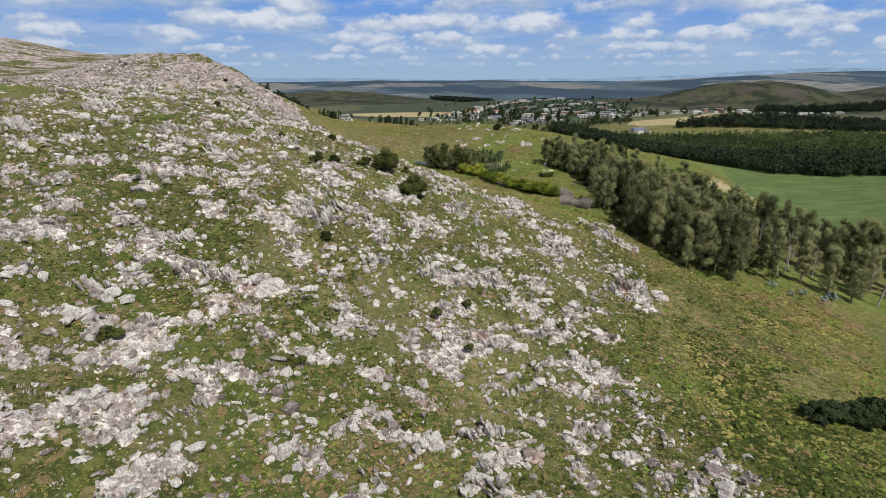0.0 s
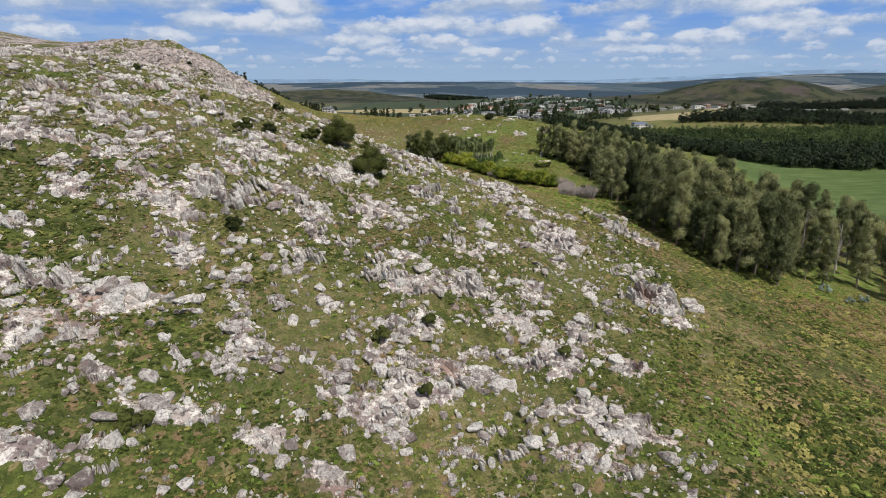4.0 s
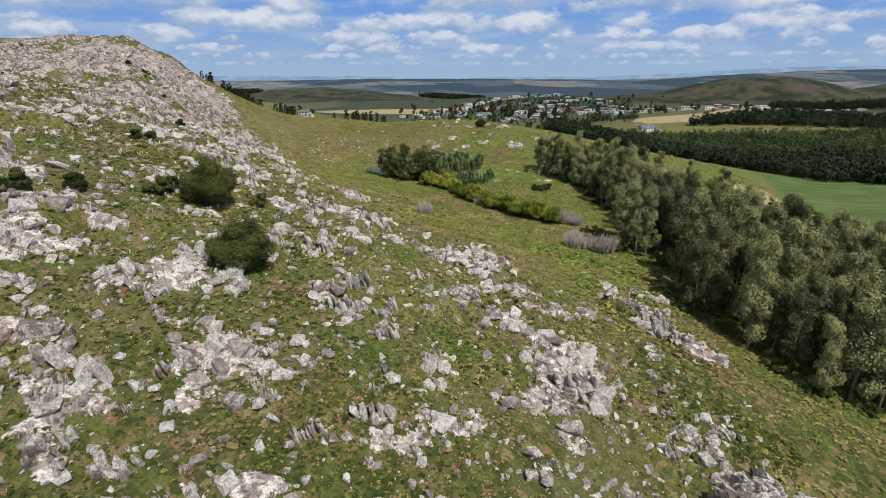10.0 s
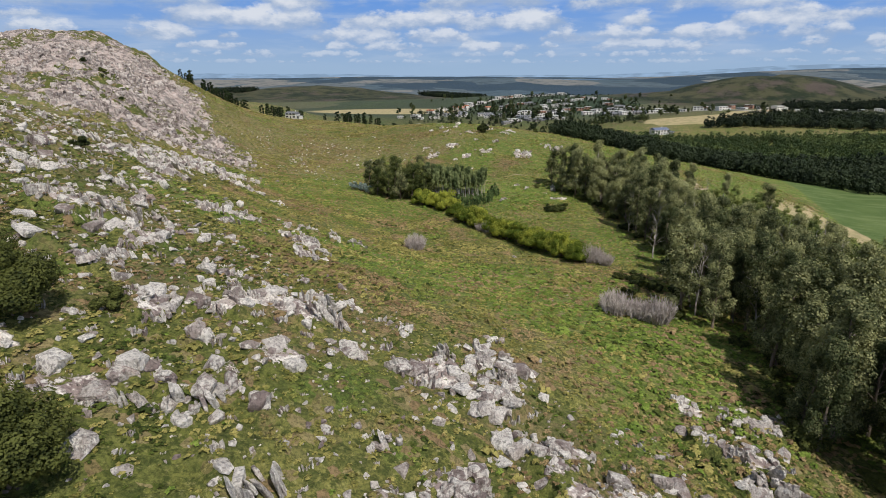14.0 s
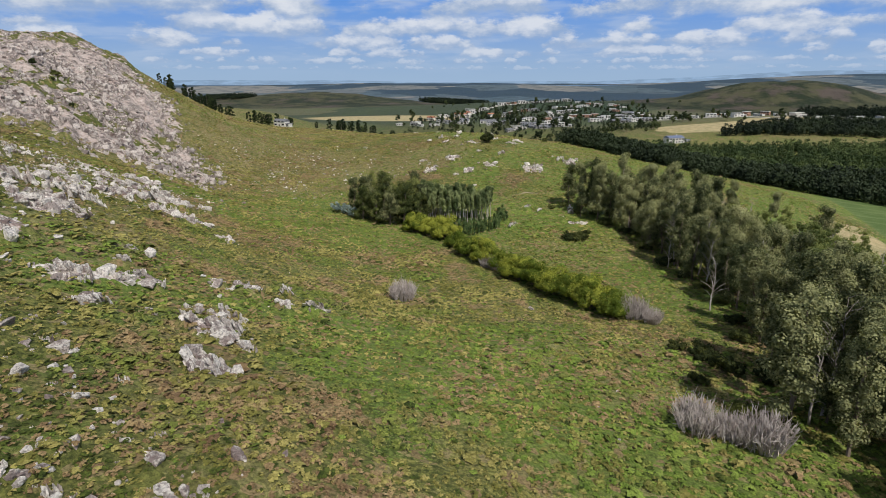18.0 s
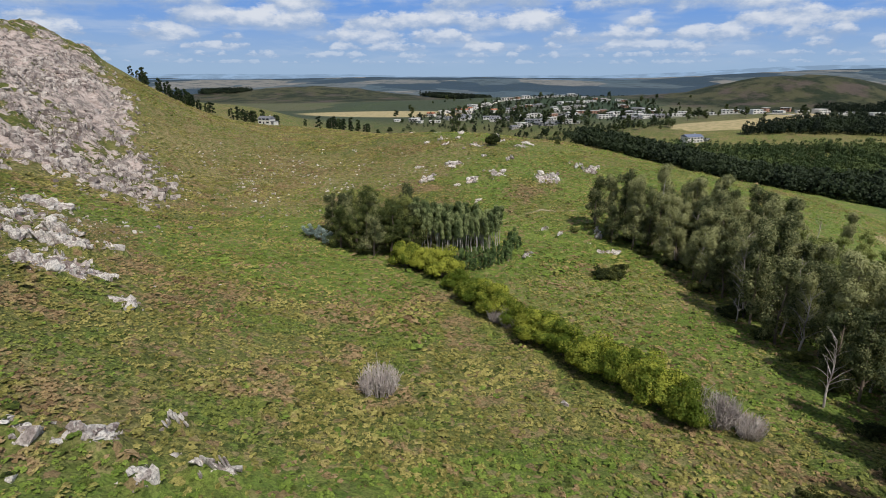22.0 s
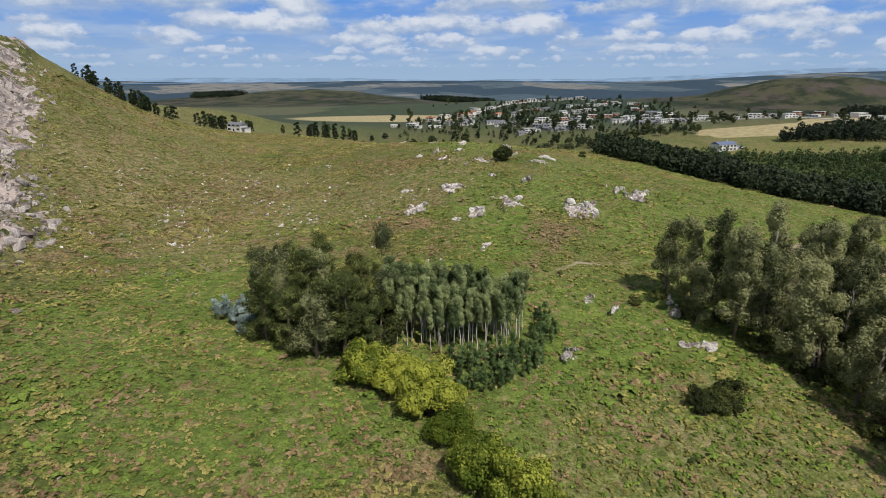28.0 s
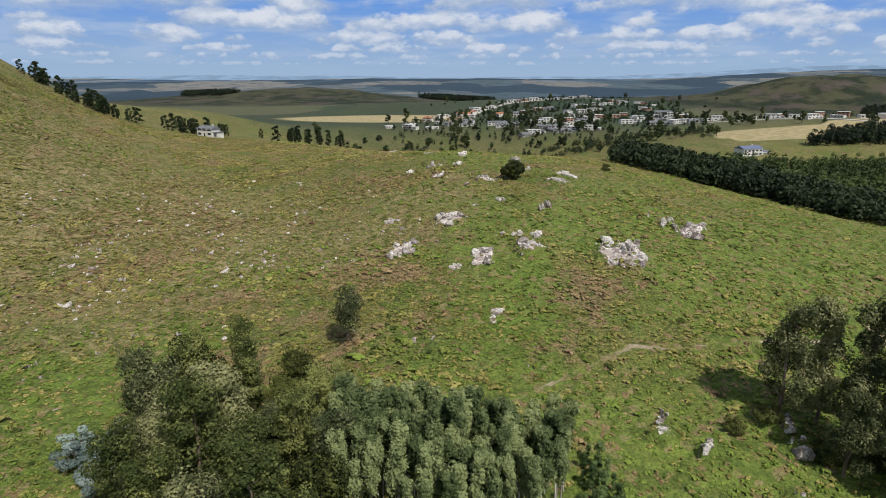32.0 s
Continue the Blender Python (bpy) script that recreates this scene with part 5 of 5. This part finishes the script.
def house(label, wide, deep, tall, wall, roof, pitched, wing):
    """A village house that faces -y: walls, roof, window panes and a door, with a lower wing."""
    root = tagged(new("house"), label, "house", "houses of the village")
    part("wall", boxed(-wide / 2, wide / 2, 0, deep, -2.5, tall), wall, root)
    if pitched:
        part("roof", gable(-wide / 2, wide / 2, 0, deep, tall, tall + 2.3), roof, root)
        part("chimney", boxed(wide * 0.2, wide * 0.2 + 0.8, deep * 0.6, deep * 0.6 + 0.8, tall, tall + 3.2), wall, root)
    else:
        part("roof", boxed(-wide / 2 - 0.4, wide / 2 + 0.4, -0.4, deep + 0.4, tall, tall + 0.35), roof, root)
    if wing:
        part("wing", boxed(wide / 2, wide / 2 + wing, 1, deep - 1, -2.5, tall * 0.55), wall, root)
        part("wing_roof", boxed(wide / 2 + 0.02, wide / 2 + wing + 0.4, 0.6, deep - 0.6, tall * 0.55, tall * 0.55 + 0.3), roof, root)
        part("garage_door", boxed(wide / 2 + wing * 0.25, wide / 2 + wing * 0.8, 0.9, 1.05, 0, 2.2), GREY_ROOF, root)
    n = max(2, int(wide / 4))
    for level in range(2 if tall > 4.5 else 1):
        for k in range(n):
            x = -wide / 2 + wide * (k + 0.5) / n
            if level == 0 and k == n // 2:
                part("door", boxed(x - 0.55, x + 0.55, -0.09, 0.05, 0, 2.1), DARK_GLASS, root)
            else:
                w = wide / n * 0.3
                part("window", boxed(x - w, x + w, -0.08, 0.06, 0.9 + 2.9 * level, 2.3 + 2.9 * level), DARK_GLASS, root)
    return root


def village():
    rng = np.random.RandomState(61)
    models = [
        house("white modern flat-roofed house with dark windows", 15, 9, 5.8, WHITE_WALL, PALE_ROOF, False, 6),
        house("long low white house with a flat roof", 19, 8, 3.4, WHITE_WALL, PALE_ROOF, False, 0),
        house("grey-roofed white house with gables", 13, 9, 5.2, WHITE_WALL, GREY_ROOF, True, 0),
        house("stone house under a grey pitched roof", 12, 8, 3.4, GREY_WALL, GREY_ROOF, True, 5),
        house("brown brick house with a flat roof", 14, 8, 5.6, BRICK_WALL, PALE_ROOF, False, 0),
        house("white house with a red tiled roof", 14, 8, 5.2, WHITE_WALL, RED_ROOF, True, 0),
    ]
    rows = (  # streets: start, end, houses, models used
        ((-50, 690), (20, 730), 6, (0, 2, 1)), ((-20, 745), (30, 835), 7, (0, 1, 5)), ((18, 835), (60, 905), 6, (0, 1)), ((60, 925), (180, 985), 9, (0, 1, 4)),
        ((185, 960), (240, 890), 7, (1, 0, 4)), ((205, 860), (225, 760), 6, (0, 3, 4)), ((30, 690), (95, 745), 7, (3, 0, 2)), ((52, 655), (100, 700), 6, (2, 3, 1)),
        ((105, 790), (165, 850), 6, (1, 0)), ((55, 800), (120, 860), 6, (3, 0, 4)), ((150, 700), (205, 690), 6, (0, 1, 3)), ((170, 730), (235, 715), 6, (0, 2, 1)),
        ((238, 700), (300, 650), 6, (0, 1, 4)), ((262, 640), (330, 625), 6, (0, 1)), ((420, 780), (520, 800), 7, (1, 0)), ((115, 740), (170, 790), 6, (0, 4, 3)), ((10, 780), (70, 790), 5, (1, 5, 0)), ((-20, 702), (58, 716), 6, (2, 1, 3)), ((62, 662), (122, 690), 6, (3, 2, 0)), ((96, 715), (140, 765), 6, (0, 4, 1)), ((150, 745), (235, 790), 7, (0, 3, 1)), ((130, 870), (200, 905), 6, (1, 0, 5)),
    )
    used = set()
    for (ax, ay), (bx, by), count, kinds in rows:
        for k in range(count):
            s = (k + 0.5) / count
            x, y = ax + (bx - ax) * s + rng.normal(0, 3.5), ay + (by - ay) * s + rng.normal(0, 5)
            i = kinds[rng.randint(len(kinds))]
            m = Matrix.Translation((x, y, float(land(x, y)) + 0.2)) @ Euler((0, 0, rng.normal(0, 0.5))).to_matrix().to_4x4() @ Matrix.Diagonal((rng.uniform(0.42, 0.72), rng.uniform(0.5, 0.7), rng.uniform(0.42, 0.60), 1))
            if i in used:
                made = copy_thing(models[i], m)
                made.matrix_world = m
            else:
                used.add(i)
                models[i].matrix_world = m
    for m in [models[i] for i in range(len(models)) if i not in used]:
        m.matrix_world = Matrix.Translation((60, 880, float(land(60, 880)) + 0.2))
    villa = house("large pale villa with a slate blue pitched roof", 20, 11, 6.0, WHITE_WALL, BLUE_ROOF, True, 9)
    villa.matrix_world = Matrix.Translation((164, 534, float(land(164, 534)) + 0.2)) @ Euler((0, 0, 0.3)).to_matrix().to_4x4() @ Matrix.Scale(0.62, 4)
    cottage = house("grey slate-roofed cottage below the ridge pines", 13, 8, 4.6, WHITE_WALL, GREY_ROOF, True, 4)
    cottage.matrix_world = Matrix.Translation((-98, 464, float(land(-98, 464)) + 0.3)) @ Euler((0, 0, -0.4)).to_matrix().to_4x4() @ Matrix.Scale(0.6, 4)


def ribbon(name, label, line, wide):
    """A road laid on the ground."""
    pts = []
    for (ax, ay), (bx, by) in zip(line, line[1:]):
        n = max(2, int(math.hypot(bx - ax, by - ay) / 6))
        pts += [(ax + (bx - ax) * k / n, ay + (by - ay) * k / n) for k in range(n)]
    pts.append(line[-1])
    bm = bmesh.new()
    left = None
    for k, (x, y) in enumerate(pts):
        a, b = pts[max(k - 1, 0)], pts[min(k + 1, len(pts) - 1)]
        d = Vector((b[0] - a[0], b[1] - a[1])).normalized()
        z = float(land(x, y)) + 0.35
        here = [bm.verts.new((x - d.y * s, y + d.x * s, z - drop)) for s, drop in ((wide / 2, 0.5), (wide / 2, 0), (-wide / 2, 0), (-wide / 2, 0.5))]
        if left:
            for i in range(3):
                bm.faces.new((left[i], left[i + 1], here[i + 1], here[i]))
        left = here
    data = bpy.data.meshes.new(name)
    bm.to_mesh(data)
    bm.free()
    data.materials.append(CONCRETE)
    tagged(new(name, data), label, "road", kind="structure")


def country():
    rng = np.random.RandomState(71)
    garden = [bushy(rng, "garden_tree", "dark rounded tree between the village gardens", "tree", 2.6, 5.2, 60, 0.7, GARDEN_LEAF, BARK, 12), grown(rng, "garden_pine", "tall dark tree beside the village houses", "tree", 7.5, 0.25, 0.2, 10, 1.9, 0.5, 1.2, 26, 0.7, GARDEN_LEAF, BARK)]
    for m in garden:
        tagged(m, group="trees of the village")
    spots = []
    for cx, cy, sx, sy, n in ((40, 690, 50, 22, 50), (60, 760, 45, 30, 46), (120, 800, 60, 40, 50), (180, 720, 50, 18, 20), (110, 620, 30, 8, 14), (150, 600, 30, 6, 12), (200, 640, 40, 10, 12), (20, 640, 40, 10, 24), (-50, 610, 25, 10, 20), (220, 880, 60, 40, 20), (90, 930, 60, 20, 14), (300, 640, 50, 12, 16)):
        spots += [(cx + rng.normal(0, sx), cy + rng.normal(0, sy)) for _ in range(n)]
    stand(garden, spots, rng, 0.55, 1.15)
    # woods too thick to count
    v, f = spray(rng, np.array([[0, 0, 2.5], [0, 0, 5.0], [0.8, 0.3, 4.0], [-0.7, 0.5, 3.6], [0, 0, 7.2]]), np.array([2.4, 2.0, 1.6, 1.7, 1.2]), 22, 0.85)
    w, g = spray(rng, np.array([[0, 0, 2.0], [0.6, 0, 4.0], [-0.9, 0.3, 3.4], [0, -0.8, 4.6]]), np.array([2.6, 2.2, 2.0, 1.9]), 24, 0.85)
    woods = (
        ("valley_wood", "dark dense wood filling the hollow behind the knoll", [(62, 440), (84, 414), (110, 394), (138, 370), (180, 338), (250, 318), (330, 312), (330, 352), (240, 366), (190, 400), (150, 440), (110, 500), (84, 505)], 3000, 0.95),
        ("green_plantation", "mid-green young plantation on the rise behind the dark wood", [(110, 505), (152, 442), (192, 402), (242, 368), (332, 354), (460, 370), (480, 440), (330, 490), (230, 505), (150, 516)], 3600, 0.8),
        ("villa_wood", "dark belt of trees beyond the villa", [(200, 552), (260, 548), (360, 528), (470, 545), (480, 600), (330, 592), (255, 586)], 1500, 0.95),
        ("field_hedge", "dark tree belt along the far edge of the green field", [(150, 408), (240, 372), (340, 330), (430, 300), (440, 322), (340, 350), (240, 392), (160, 422)], 500, 0.9),
        ("ridge_plantation", "blue-green plantation block on the far slope", [(-20, 1290), (60, 1260), (90, 1330), (0, 1380), (-60, 1350)], 700, 1.2),
        ("knob_wood", "dark trees along the foot of the round hill", [(400, 800), (470, 800), (600, 830), (760, 860), (760, 900), (600, 870), (430, 830)], 900, 1.0),
        ("village_copse", "dark clumps of trees below the village", [(-40, 612), (20, 600), (70, 590), (120, 605), (180, 610), (180, 628), (110, 622), (60, 615), (-30, 640)], 260, 0.55),
        ("village_shrubbery", "dark hedges and shrubs between the village gardens", [(-40, 650), (60, 625), (130, 640), (250, 690), (300, 640), (330, 660), (240, 760), (250, 900), (180, 990), (60, 940), (-30, 760)], 900, 0.5),
        ("hill_wood", "dark blue-green wood over a low far hill", [(-470, 1240), (-400, 1250), (-385, 1300), (-420, 1330), (-480, 1310)], 420, 1.0),
        ("far_wood", "scattered dark woods on the far plain", [(200, 1400), (700, 1500), (760, 1620), (320, 1640), (150, 1520)], 900, 1.5),
    )
    for name, label, ring, count, big in woods:
        xs, ys = [p[0] for p in ring], [p[1] for p in ring]
        x, y = rng.uniform(min(xs), max(xs), count * 4), rng.uniform(min(ys), max(ys), count * 4)
        keep = np.nonzero(within(x, y, ring))[0][:count]
        x, y = x[keep], y[keep]
        size = big * rng.uniform(0.8, 1.3, len(x))
        mesh = scattered(name, [(v, f), (w, g)], rng.randint(0, 2, len(x)), np.stack([x, y, land(x, y) - 0.3], 1), size[:, None] * np.ones(3), turned(rng.uniform(0, 6.28, len(x))))
        mesh.materials.append(PLANT_LEAF if name == "green_plantation" else WOOD_LEAF)
        tagged(new(name, mesh), label, "wood", kind="stuff")


def far_hills():
    """Flat glowing strips for the low horizon hills, haze painted in, too far off to shift."""
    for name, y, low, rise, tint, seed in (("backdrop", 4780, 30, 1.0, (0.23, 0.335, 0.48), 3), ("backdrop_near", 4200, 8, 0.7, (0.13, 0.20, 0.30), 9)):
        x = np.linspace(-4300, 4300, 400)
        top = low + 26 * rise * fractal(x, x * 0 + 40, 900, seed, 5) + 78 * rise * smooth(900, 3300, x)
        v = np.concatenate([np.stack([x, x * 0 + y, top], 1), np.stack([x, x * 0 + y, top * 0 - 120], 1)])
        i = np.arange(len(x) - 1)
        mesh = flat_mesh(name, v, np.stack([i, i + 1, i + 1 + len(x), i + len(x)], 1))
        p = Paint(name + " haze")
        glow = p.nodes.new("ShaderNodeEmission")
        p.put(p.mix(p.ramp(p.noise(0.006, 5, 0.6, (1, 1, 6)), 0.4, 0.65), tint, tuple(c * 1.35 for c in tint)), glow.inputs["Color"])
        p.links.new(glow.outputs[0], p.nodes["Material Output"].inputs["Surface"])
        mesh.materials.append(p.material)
        tagged(new(name, mesh), "flat self-lit backdrop of low horizon hills, painted haze blue", "hills", kind="structure")


village()
ribbon("road", "pale concrete street climbing through the village", ((100, 702), (104, 720), (110, 750), (113, 775), (150, 800)), 7)
ribbon("road_lane", "pale lane curving past the outer houses", ((205, 690), (235, 668), (262, 640), (285, 612), (320, 600)), 5)
ribbon("road_upper", "pale street between the upper houses", ((22, 800), (40, 860), (66, 915), (120, 960)), 5)
country()
far_hills()
